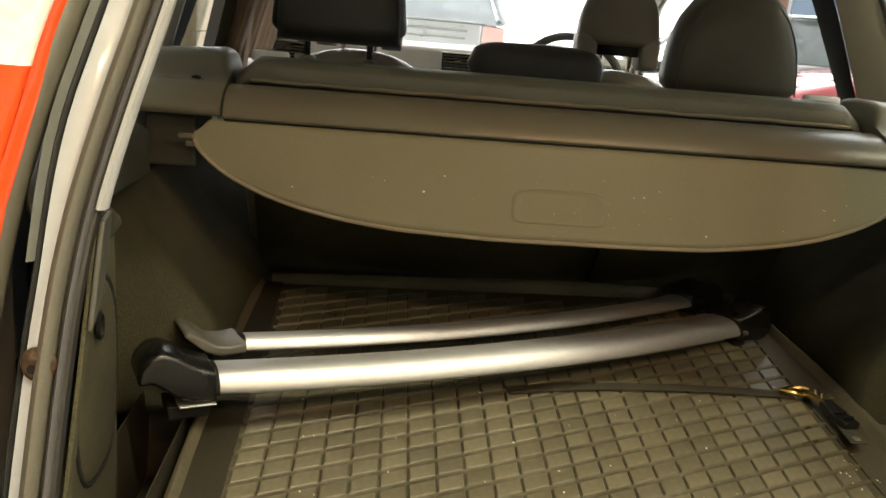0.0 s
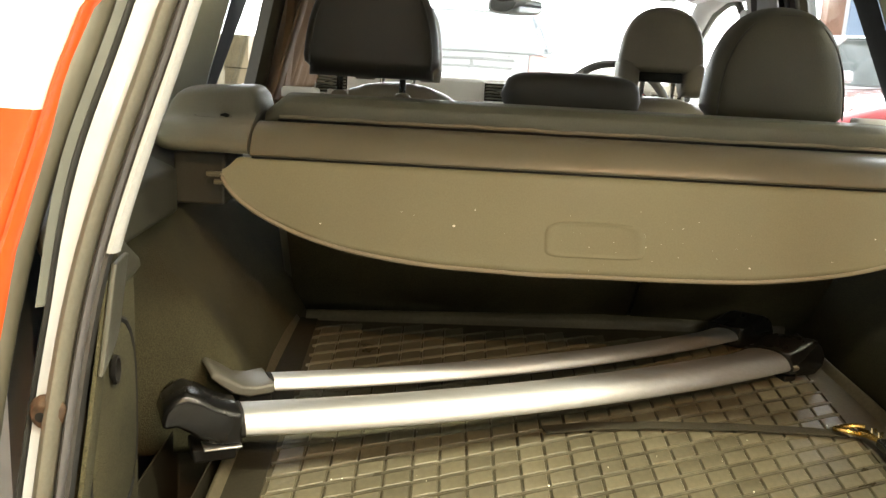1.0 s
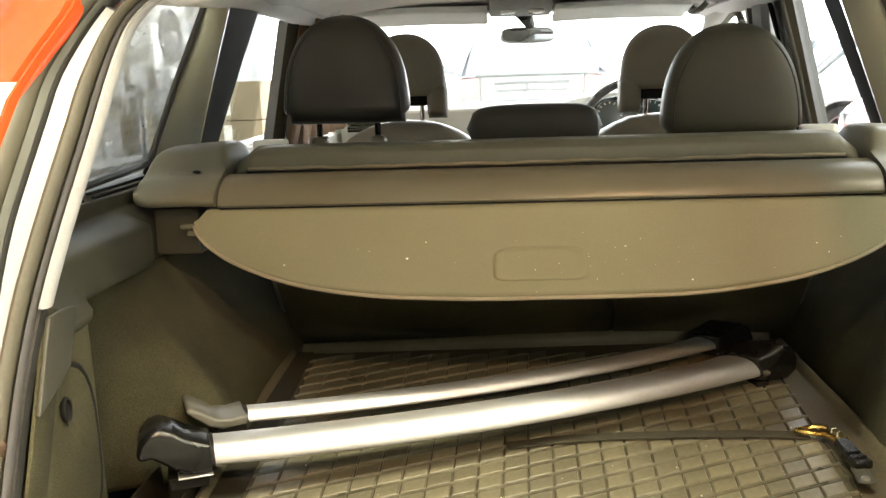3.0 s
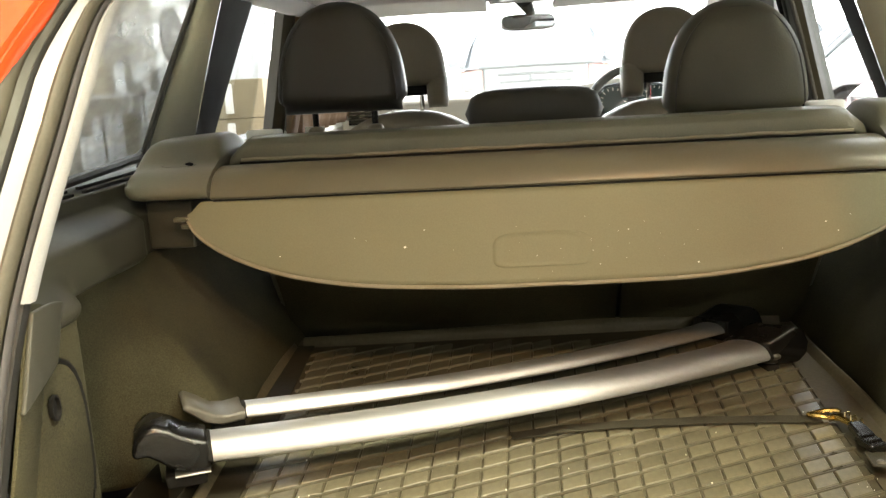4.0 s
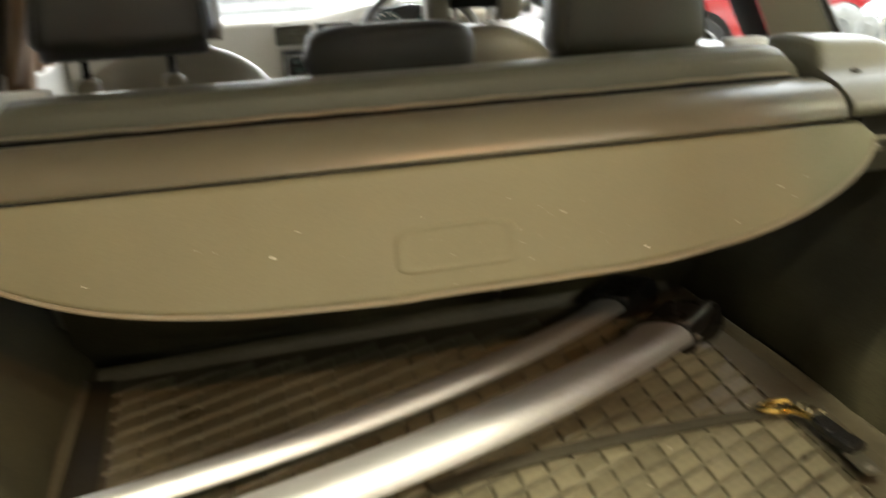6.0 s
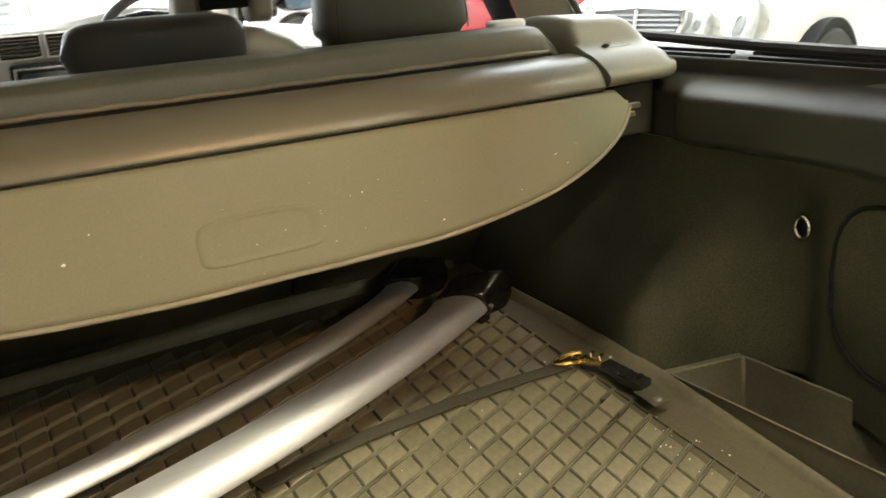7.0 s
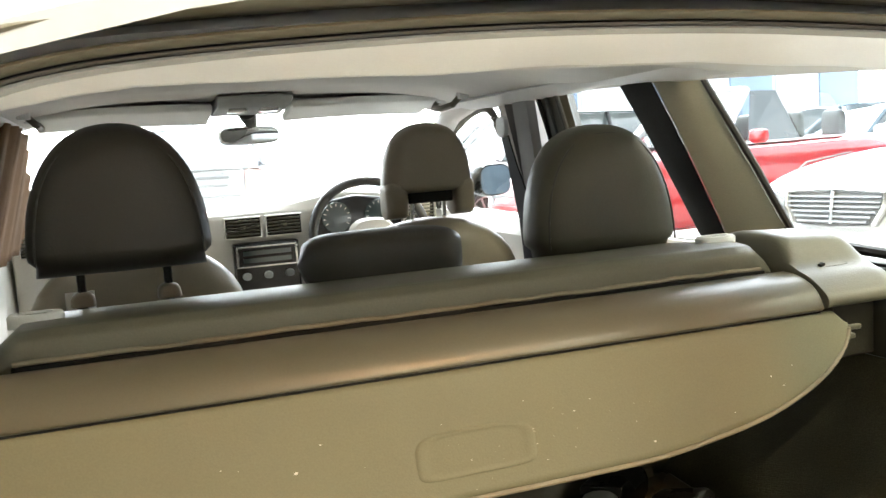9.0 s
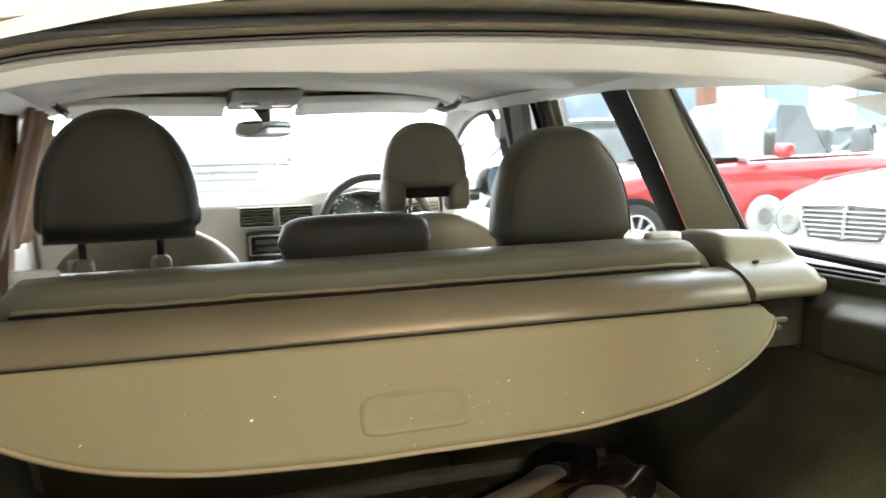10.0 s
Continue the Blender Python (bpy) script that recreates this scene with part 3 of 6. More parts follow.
for sx in (-1, 1):
    # rear side post: rear edge, inner corner and front edge as (x, y) at foot and head
    foot, head, bow = ((0.690, 1.232), (0.640, 1.315), (0.662, 1.418)), ((0.596, 1.362), (0.558, 1.440), (0.572, 1.565)), -0.014
    if sx < 0:
        bow = -0.018
        foot, head = ((0.690, 1.207), (0.640, 1.320), (0.662, 1.485)), ((0.596, 1.365), (0.558, 1.385), (0.572, 1.640))
    for nm, mt, ia, ib in (("rear_side_post", "post_trim", 0, 1), ("door_frame_rear", "black_soft", 1, 2)):
        bm = bmesh.new()
        rings = []
        for i in range(11):
            u = i / 10
            z = 0.975 + 0.335 * u
            k = u + 0.03 * math.sin(math.pi * u)
            a, b = (Vector(foot[q]).lerp(Vector(head[q]), k) + Vector((0, bow * math.sin(math.pi * u))) for q in (ia, ib))
            mid = (a + b) / 2 + Vector((-0.002, -0.001))
            rings.append([(sx * p.x, p.y, z) for p in (a + Vector((0.004, 0.02)), a + Vector((0.001, 0.0)), a.lerp(b, 0.04), mid, a.lerp(b, 0.95), b + Vector((0.003, 0.002)), b + Vector((0.025, 0.0)))])
        loft(bm, rings)
        part(nm, bm, mt, wagon, "olive grey moulded post beside the rear seat" if ia == 0 else "", flat_angle=22)
    bm = bmesh.new()
    tube(bm, [(sx * (foot[0][0] + 0.003), foot[0][1] - 0.005, 0.985), (sx * ((foot[0][0] + head[0][0]) / 2 + 0.003), (foot[0][1] + head[0][1]) / 2 - 0.003 + bow, 1.1425), (sx * (head[0][0] + 0.003), head[0][1] - 0.005, 1.31)], 0.0055, 8)
    part("post_gasket", bm, "seal_dark", wagon)
    if sx < 0:
        post("centre_post", "shade", (sx * 0.660, 2.19, 0.55), (sx * 0.575, 2.115, 1.30), 0.10, 0.095, label="brown trimmed centre post")
        post("door_frame_centre", "trim_dark", (sx * 0.672, 2.10, 0.96), (sx * 0.588, 2.025, 1.30), 0.085, 0.06)
        post("door_frame_front", "trim_dark", (sx * 0.672, 2.27, 0.96), (sx * 0.588, 2.19, 1.30), 0.06, 0.05)
    else:
        post("door_frame_centre", "trim_dark", (0.676, 1.865, 0.96), (0.592, 1.865, 1.30), 0.110, 0.105, label="dark rear door frame")
        for yy in (1.818, 1.862, 1.906):
            bm = bmesh.new()
            tube(bm, [(0.668, yy, 0.97), (0.624, yy, 1.15), (0.580, yy, 1.30)], 0.006, 8)
            part("frame_seal", bm, "seal_dark" if yy < 1.9 else "black_soft", wagon)
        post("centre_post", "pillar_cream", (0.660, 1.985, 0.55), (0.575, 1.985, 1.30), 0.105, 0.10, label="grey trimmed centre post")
        post("door_seal", "strip", (0.664, 2.066, 0.90), (0.580, 2.066, 1.30), 0.045, 0.045)
        post("door_frame_front", "headliner", (0.672, 2.122, 0.96), (0.588, 2.122, 1.30), 0.055, 0.055)
        # seal round the front door window, arched along the windscreen post
        bm = bmesh.new()
        tube(bm, eased([(0.700, 2.95, 0.99), (0.668, 2.86, 1.085), (0.640, 2.72, 1.165), (0.612, 2.55, 1.225), (0.590, 2.38, 1.268), (0.578, 2.24, 1.288), (0.578, 2.16, 1.285), (0.592, 2.148, 1.22)]), 0.010, 8)
        part("window_seal", bm, "seal", wagon)
    bm = bmesh.new()
    tube(bm, [(sx * 0.70, 3.16, 0.94), (sx * 0.675, 2.98, 1.06), (sx * 0.640, 2.78, 1.165), (sx * 0.605, 2.58, 1.245), (sx * 0.575, 2.40, 1.295), (sx * 0.562, 2.22, 1.315)], [0.045, 0.042, 0.040, 0.038, 0.034, 0.028], 12)
    part("windscreen_post", bm, "headliner", wagon, "pale curved windscreen post")
    # doors below the windows
    for y0, y1 in ((1.32, 2.03), (2.11, 3.2)):
        bm = bmesh.new()
        loft(bm, [[(sx * 0.67, y, 0.35), (sx * 0.65, y, 0.70), (sx * 0.655, y, 0.95), (sx * 0.69, y, 0.985), (sx * 0.74, y, 0.98), (sx * 0.74, y, 0.35)] for y in (y0, y1)])
        part("door_lining", bm, "dash", wagon)
    # window panes
    for nm, ya, yb, yc, yd in (("quarter_pane", 0.60, 1.27, 1.40, 0.72), ("rear_door_pane", 1.43, 1.93, 1.87, 1.57), ("front_door_pane", 2.12, 3.05, 2.45, 2.05)):
        bm = bmesh.new()
        loft(bm, [[(sx * 0.700, ya, 0.985), (sx * 0.700, yb, 0.985), (sx * 0.605, yc, 1.305), (sx * 0.605, yd, 1.305)],
                  [(sx * 0.704, ya, 0.985), (sx * 0.704, yb, 0.985), (sx * 0.609, yc, 1.305), (sx * 0.609, yd, 1.305)]])
        part(nm, bm, "glass_hazed" if nm == "quarter_pane" and sx < 0 else "glass", wagon, smooth=False, shadow=False)
    # black gasket along the foot of the quarter window, and its front edge
    bm = bmesh.new()
    tube(bm, [(sx * 0.682, 0.60, 0.996), (sx * 0.684, 0.9, 1.000), (sx * 0.690, 1.20, 1.010), (sx * 0.684, 1.262, 1.03), (sx * 0.650, 1.310, 1.15), (sx * 0.610, 1.376, 1.290)], 0.008, 8)
    part("window_gasket", bm, "seal_dark", wagon)
# brown cloth sunshade drawn across the left front door window
bm = bmesh.new()
def shade(u, v):
    y = 1.995 + 1.06 * u - 0.10 * u * v
    z = 0.975 + 0.325 * v * (1 - 0.55 * smooth(0.35, 1.0, u))
    return (-(0.622 - 0.092 * (z - 0.975) / 0.325) + 0.012 * math.sin(46 * u) + 0.004 * math.sin(113 * u + 1), y, z)


sheet(bm, shade, 90, 10)
part("window_shade", bm, "shade", wagon, "brown cloth sunshade", solid=0.002)
bm = bmesh.new()
loft(bm, [[(-0.62, 3.12, 0.98), (0.62, 3.12, 0.98), (0.53, 2.46, 1.340), (-0.53, 2.46, 1.340)], [(-0.62, 3.126, 0.984), (0.62, 3.126, 0.984), (0.53, 2.466, 1.344), (-0.53, 2.466, 1.344)]])
part("windscreen", bm, "glass", wagon, smooth=False, shadow=False)
# closing lower body: floor pan, firewall and bonnet
bm = bmesh.new()
box(bm, -0.74, 0.74, 0.50, 3.3, 0.22, 0.30)
part("floor_pan", bm, "trim_dark", wagon, smooth=False)
bm = bmesh.new()
rings = []
for y, z, h in ((3.10, 0.975, 0.80), (3.5, 0.94, 0.80), (3.9, 0.86, 0.78), (4.05, 0.74, 0.74), (4.1, 0.45, 0.72)):
    rings.append([(-h, y, 0.3), (-h, y, z - 0.08), (-h * 0.8, y, z - 0.01), (0, y, z), (h * 0.8, y, z - 0.01), (h, y, z - 0.08), (h, y, 0.3)])
loft(bm, rings)
part("bonnet", bm, "white_paint", wagon)
for sx in (-1, 1):
    for wy in (0.98, 3.95):
        bm = bmesh.new()
        rings = [[(sx * (0.70 + dx), wy + r * math.cos(k * math.tau / 28), 0.31 + r * math.sin(k * math.tau / 28)) for k in range(28)]
                 for dx, r in ((0, 0.19), (0, 0.29), (0.03, 0.31), (0.17, 0.31), (0.2, 0.29), (0.2, 0.19))]
        loft(bm, rings)
        part("wheel", bm, "tyre", wagon)
bm = bmesh.new()
prism(bm, [(0.30, 0.30), (0.30, 0.52), (0.36, 0.575), (0.50, 0.585), (0.56, 0.56), (0.56, 0.30)], "x", -0.80, 0.80)
part("rear_bumper", bm, "white_paint", wagon, bevel=0.02)
bm = bmesh.new()
prism(bm, [(0.385, 0.578), (0.40, 0.597), (0.46, 0.602), (0.475, 0.585), (0.47, 0.565), (0.39, 0.565)], "x", -0.53, 0.53)
part("load_sill", bm, "trim_dark", wagon, "dark plastic load sill", bevel=0.005)

# striker stop with a bolt on the left flange
for sx in (-1, 1):
    bm = bmesh.new()
    m = Matrix.Translation((sx * 0.556, 0.438, 0.806)) @ Matrix.Rotation(radians(90), 4, "X")
    bmesh.ops.create_cone(bm, cap_ends=True, segments=16, radius1=0.017, radius2=0.010, depth=0.012, matrix=m)
    st = part("striker_plate", bm, "rust", wagon, "rusty round stop plate", bevel=0.002)
    bm = bmesh.new()
    m = Matrix.Translation((sx * 0.558, 0.4325, 0.806)) @ Matrix.Rotation(radians(90), 4, "X")
    bmesh.ops.create_cone(bm, cap_ends=True, segments=12, radius1=0.0042, radius2=0.0042, depth=0.003, matrix=m)
    part("bolt_hole", bm, "black_soft", st, smooth=False)

# ---- boot sides ----
def side_x(y, z, sx=1):
    """Half width of the boot at a point of its side; the left side bulges into a ridge beside the opening and falls back behind it."""
    x = 0.618
    front = smooth(0.955, 0.985, y)                     # the padded ledge ends here
    ledge = smooth(0.868, 0.888, z) * (1 - smooth(0.935, 0.965, z))
    upper = smooth(0.935, 0.965, z)
    x = x - 0.028 * ledge * (1 - front) + upper * 0.034 * (1 - front) + upper * 0.030 * front
    arch = smooth(0.845, 0.925, y) * (1 - smooth(0.63, 0.90, z))
    x -= 0.132 * arch
    low = 1 - smooth(0.86, 0.93, z)
    if sx < 0:
        x -= 0.067 * (1 - smooth(0.640, 0.735, y)) * low
        x += 0.075 * math.exp(-((y - 0.800) / 0.055) ** 2) * (1 - smooth(0.80, 0.88, z))
    else:
        x -= 0.066 * (1 - smooth(0.47, 0.74, y)) * low
        x += 0.050 * math.exp(-((y - 0.800) / 0.050) ** 2) * (1 - smooth(0.80, 0.88, z))
    x -= 0.06 * smooth(1.12, 1.35, y) * (1 - smooth(0.80, 1.0, z))
    return x


for sx in (-1, 1):
    def surf(u, v, z0, z1, y0, y1):
        y, z = y0 + (y1 - y0) * u, z0 + (z1 - z0) * v
        return (sx * side_x(y, z, sx), y, z)
    bm = bmesh.new()
    sheet(bm, lambda u, v: surf(u, v, 0.56, 0.8745, 0.478, 1.42), 96, 30)
    part("wheel_arch_carpet", bm, "carpet", wagon, "dark felt carpet over the wheel arch", solid=0.006, flat_angle=80)
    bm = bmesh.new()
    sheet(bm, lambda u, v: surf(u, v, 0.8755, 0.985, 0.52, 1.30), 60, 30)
    part("side_panel", bm, "side_trim", wagon, "grey plastic side panel with padded ledge, shade in its colour", solid=0.006, flat_angle=80)
    # sill with air slots under the quarter window
    bm = bmesh.new()
    prism(bm, [(sx * 0.640, 0.955), (sx * 0.644, 0.971), (sx * 0.650, 0.977), (sx * 0.684, 0.997), (sx * 0.692, 0.997), (sx * 0.692, 0.95)], "y", 0.55, 1.26)
    sill = part("window_sill", bm, "trim", wagon, "grey sill with air slots", bevel=0.002)
    for y0, y1 in ((0.60, 0.905), (0.94, 1.20)):
        for k in range(3):
            bm = bmesh.new()
            xk = 0.6560 + 0.0090 * k
            zk = 0.977 + (xk - 0.650) * 0.59
            box(bm, sx * xk - 0.0028, sx * xk + 0.0028, y0, y1, zk - 0.002, zk + 0.0022)
            part("air_slot", bm, "black_soft", sill, smooth=False)
    # felt-covered return beside the opening, with a small plastic plate over its upper end
    bm = bmesh.new()
    def corner(u, v):
        z = 0.588 + (0.335 - 0.035 * u * u) * v
        return (sx * (0.529 + 0.010 * u + 0.012 * u * u), lean_y(z) + 0.012 + 0.090 * u, z)
    sheet(bm, corner, 10, 14)
    cap = part("corner_cap", bm, "carpet", wagon, "felt-covered corner beside the opening", solid=0.004, bevel=0.001)
    bm = bmesh.new()
    def plate(u, v):
        z = 0.918 - (0.092 - 0.030 * u) * v - 0.014 * u * u
        return (sx * (0.5235 + 0.010 * u + 0.012 * u * u), lean_y(z) + 0.010 + 0.105 * u, z)
    sheet(bm, plate, 10, 10)
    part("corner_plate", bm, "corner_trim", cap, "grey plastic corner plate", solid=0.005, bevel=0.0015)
    # lift-out hatch in the side carpet
    bm = bmesh.new()
    n = 24
    hy, hw, gy = (0.620, 0.105, 0.615) if sx > 0 else (0.572, 0.066, 0.562)
    ring = []
    for k in range(n):
        t = k * math.tau / n
        c, s = math.cos(t), math.sin(t)
        ring.append((hy + hw * math.copysign(abs(c) ** 0.75, c), 0.738 + 0.104 * math.copysign(abs(s) ** 0.7, s)))
    loft(bm, [[(sx * (side_x(y, z, sx) - d), hy + (y - hy) * k, 0.738 + (z - 0.738) * k) for y, z in ring] for d, k in ((-0.002, 1.0), (0.004, 0.985), (0.006, 0.94))])
    hatch = part("side_hatch", bm, "carpet", wagon, "felt-covered lift-out hatch")
    bm = bmesh.new()
    tube(bm, [(sx * (side_x(y, z, sx) - 0.003), hy + (y - hy) * 1.02, 0.738 + (z - 0.738) * 1.02) for y, z in ring + ring[:1]], 0.0032, 6, caps=False)
    part("hatch_groove", bm, "black_soft", hatch, "dark groove round the hatch")
    bm = bmesh.new()
    loft(bm, [[(sx * (side_x(gy, 0.80, sx) - 0.009 - d), gy + 0.009 * k * math.cos(a * math.tau / 16), 0.800 + 0.015 * k * math.sin(a * math.tau / 16)) for a in range(16)] for d, k in ((0.0, 1.0), (0.004, 1.0), (0.004, 0.8), (-0.004, 0.7))])
    part("grip_recess", bm, "black_soft", hatch)
    bm = bmesh.new()
    box(bm, min(sx * 0.540, sx * 0.614), max(sx * 0.540, sx * 0.614), 1.030, 1.17, 0.880, 0.955)
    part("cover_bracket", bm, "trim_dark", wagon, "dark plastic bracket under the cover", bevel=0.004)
    # shallow side pocket behind the wheel arch
    bm = bmesh.new()
    xo, xi = sx * 0.606, sx * 0.492
    if sx < 0:
        xo, xi = -0.575, -0.506
    foot = [(xi, 0.50), (xo, 0.50), (xo, 0.90), (xi, 0.90)] if sx < 0 else [(xi, 0.50), (xo, 0.50), (xo, 0.845), (xi, 0.868)]
    mx, my = (xi + xo) / 2, 0.667
    loft(bm, [[(mx + (x - mx) * k, my + (y - my) * k, z) for x, y in foot] for k, z in ((1.06, 0.592), (1.0, 0.594), (0.95, 0.49), (0.90, 0.462), (0.02, 0.460))], caps=False)
    # The left pocket's shade is painted in with the darker rubber.
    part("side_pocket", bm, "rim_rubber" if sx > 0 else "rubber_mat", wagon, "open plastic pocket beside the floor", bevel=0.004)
    if sx < 0:
        continue
    # lashing eye
    bm = bmesh.new()
    rings = []
    for k in range(25):
        t = k * math.tau / 24
        c = Vector((sx * (side_x(0.804, 0.774) - 0.006), 0.804 + 0.0105 * math.cos(t), 0.774 + 0.0145 * math.sin(t)))
        rr = Vector((0, math.cos(t), math.sin(t)))
        rings.append([c + rr * 0.003 * math.cos(a * math.tau / 8) + Vector((sx * 0.004, 0, 0)) * math.sin(a * math.tau / 8) for a in range(8)])
    loft(bm, rings, caps=False)
    eye = part("lashing_eye", bm, "chrome", wagon, "chrome-rimmed eyelet")
    bm = bmesh.new()
    bmesh.ops.create_circle(bm, cap_ends=True, segments=16, radius=0.010, matrix=Matrix.Translation((sx * (side_x(0.804, 0.774) - 0.005), 0.804, 0.774)) @ Matrix.Rotation(radians(90), 4, "Y"))
    part("eyelet_hole", bm, "black_soft", eye, solid=0.001)

# boot floor under the mat
bm = bmesh.new()
box(bm, -0.505, 0.486, 0.46, 1.40, 0.550, 0.582)
for v in bm.verts:
    v.co.z += 0.125 * (v.co.y - 0.978)
part("boot_floor", bm, "carpet", wagon, smooth=False)

# ---- load cover ----
cover = thing("load_cover", (0, 1.03, 0.93), "rolled-up taupe luggage cover with grey cassette behind the rear seat", "luggage cover")
PROFILE = [(0.9990, 0.9595), (0.9985, 0.962), (1.0025, 0.971), (1.0095, 0.981), (1.020, 0.990), (1.036, 0.997), (1.056, 1.001), (1.075, 1.002), (1.085, 0.995), (1.085, 0.952), (1.070, 0.951), (1.012, 0.956), (1.003, 0.957)]
bm = bmesh.new()
prism(bm, PROFILE, "x", -0.499, 0.499)
part("cassette", bm, "cassette", cover, "satin grey cassette tube", bevel=0.003)
def rounded(ring, times=2):
    """A closed ring with its corners cut."""
    ring = [Vector(p) for p in ring]
    for _ in range(times):
        ring = [q for p, n in zip(ring, ring[1:] + ring[:1]) for q in (p.lerp(n, 0.25), p.lerp(n, 0.75))]
    return ring


for sx in (-1, 1):
    bm = bmesh.new()
    rings = []
    for i in range(25):
        u = i / 24
        x = 0.5015 + 0.138 * u
        out = max(0.0, 1 - max(0.0, (u - 0.74) / 0.26) ** 2.2) ** 0.5       # rounds off the outer end
        inn = max(0.0, 1 - max(0.0, (0.16 - u) / 0.16) ** 2.0) ** 0.5       # the hump rounds off towards the seat
        top = 1.049 - 0.008 * u - 0.036 * (1 - out) - 0.030 * (1 - inn)
        lo = 0.9585 + 0.014 * (1 - out)
        yb = 0.993 + 0.032 * (1 - out)
        mid = 1.004 - 0.014 * (1 - out)
        rings.append(rounded([(sx * x, yb + 0.008, lo), (sx * x, yb - 0.001, lo + 0.007), (sx * x, yb + 0.001, lo + 0.018), (sx * x, yb + 0.013, 0.986 - 0.012 * (1 - out)), (sx * x, 1.028, mid - 0.005), (sx * x, 1.050, mid + 0.001),
                              (sx * x, 1.064, mid + 0.008), (sx * x, 1.078, 0.45 * mid + 0.55 * top), (sx * x, 1.092, top - 0.004), (sx * x, 1.112, top + 0.001), (sx * x, 1.15, top + 0.002), (sx * x, 1.20, top + 0.001),
                              (sx * x, 1.238, top - 0.014), (sx * x, 1.238, lo + 0.01), (sx * x, 1.05, lo)]))
    loft(bm, rings)
    cap = part("end_cap", bm, "trim", cover, "grey moulded end cap", flat_angle=62)
    # oval release recess with its small catch
    bm = bmesh.new()
    loft(bm, [[(sx * 0.562 + a * k, 1.0535 + b * k * 0.9, 1.0060 + 0.0014 * (1 - k) + b * k * 0.35 + d) for a, b, _ in superring(0, 0, 0, 0.029, 0.0055, 2.6, 24)] for k, d in ((1.0, -0.003), (1.0, 0.0006), (0.90, 0.0010), (0.80, -0.0006), (0.3, -0.0010))])
    slot = part("release_recess", bm, "trim_dark", cap, "shallow oval recess")
    bm = bmesh.new()
    tube(bm, [(sx * 0.540, 1.0525, 1.0070), (sx * 0.545, 1.0540, 1.0084), (sx * 0.552, 1.0560, 1.0078)], [0.0030, 0.0034, 0.0020], 8)
    part("release_catch", bm, "black_soft", slot)

# Black strip in place of the thin shadow under the cassette.
bm = bmesh.new()
box(bm, -0.497, 0.497, 1.0030, 1.012, 0.9540, 0.9572)
part("slot_lip", bm, "black_soft", cover, "black strip for the shadow under the cassette", bevel=0.001)

# hanging end flap of the blind with a curved foot
def flap_y(z):
    return 1.008 - 0.27 * (0.955 - z)


def flap_low(x):
    u = abs(x) / 0.537
    if u >= 1:
        return 0.931
    return 0.931 - 0.116 * (1 - u ** 3.1) ** 0.62


def ripple(x, z):
    """Slack waves of the hanging flap, growing towards its lower edge."""
    w = 0.0022 * math.sin(9 * x + 1) + 0.0012 * math.sin(23 * x) + 0.0008 * math.sin(41 * x + 2)
    return w * (1 - smooth(0.82, 0.955, z))


bm = bmesh.new()
def flap(u, v):
    a = -1 + 2 * u
    x = 0.537 * math.sin(a * math.pi / 2)
    lo = flap_low(x)
    top = 0.955 - 0.018 * smooth(0.512, 0.537, abs(x))
    z = top + (lo - top) * v
    return (x, flap_y(z) - 0.0015 + ripple(x, z), z)


sheet(bm, flap, 90, 14)
blind = part("blind", bm, "cover", cover, "taupe vinyl end flap with curved lower edge", solid=0.004)
bm = bmesh.new()
hem = [(0.537 * math.sin(a * math.pi / 2), flap_low(0.537 * math.sin(a * math.pi / 2))) for a in [-1 + 2 * i / 120 for i in range(121)]]
tube(bm, [(x, flap_y(z) - 0.003 + ripple(x, z), z) for x, z in hem], 0.0032, 6)
part("hem", bm, "cover_edge", blind, "stitched hem")
# moulded grip recess
bm = bmesh.new()
gx0, gx1, gz0, gz1 = -0.080, 0.072, 0.839, 0.892
gcx, gcz, gw, gh = (gx0 + gx1) / 2, (gz0 + gz1) / 2, (gx1 - gx0) / 2, (gz1 - gz0) / 2


def grip(u, v):
    """Soft pressed ridge round a shallow grip, flat-footed and with rounded shoulders."""
    a = v * math.tau
    c, sn = math.cos(a), math.sin(a)
    e = 0.30 if sn < 0 else 0.52
    x = gcx + gw * u * math.copysign(abs(c) ** e, c)
    z = gcz + gh * u * math.copysign(abs(sn) ** e, sn)
    rise = 0.0005 + 0.0012 * math.exp(-((u - 0.86) / 0.085) ** 2) - 0.0030 * smooth(0.93, 1.0, u)
    return (x, flap_y(z) - 0.0036 + ripple(x, z) - rise, z)


sheet(bm, grip, 26, 88)
part("grip_recess", bm, "cover", blind, "soft pressed grip recess", flat_angle=180)
# specks of paint and dust on the flap
rng = random.Random(5)
for k in range(48):
    if k == 0:
        x, z, r = -0.206, 0.876, 0.0019
    elif k == 1:
        x, z, r = 0.219, 0.839, 0.0014
    elif k < 14:
        x, z, r = rng.uniform(-0.42, 0.45), rng.uniform(0.84, 0.905), rng.uniform(0.0005, 0.0011)
    else:
        x, z, r = rng.gauss(0.01, 0.075), rng.gauss(0.868, 0.018), rng.uniform(0.00025, 0.0006)
    if z < flap_low(x) + 0.008:
        continue
    bm = bmesh.new()
    bmesh.ops.create_icosphere(bm, subdivisions=1, radius=r, matrix=Matrix.Translation((x, flap_y(z) - 0.004 + ripple(x, z), z)) @ Matrix.Diagonal((1.3, 0.3, 0.9, 1)))
    part("speck", bm, "cream", blind)
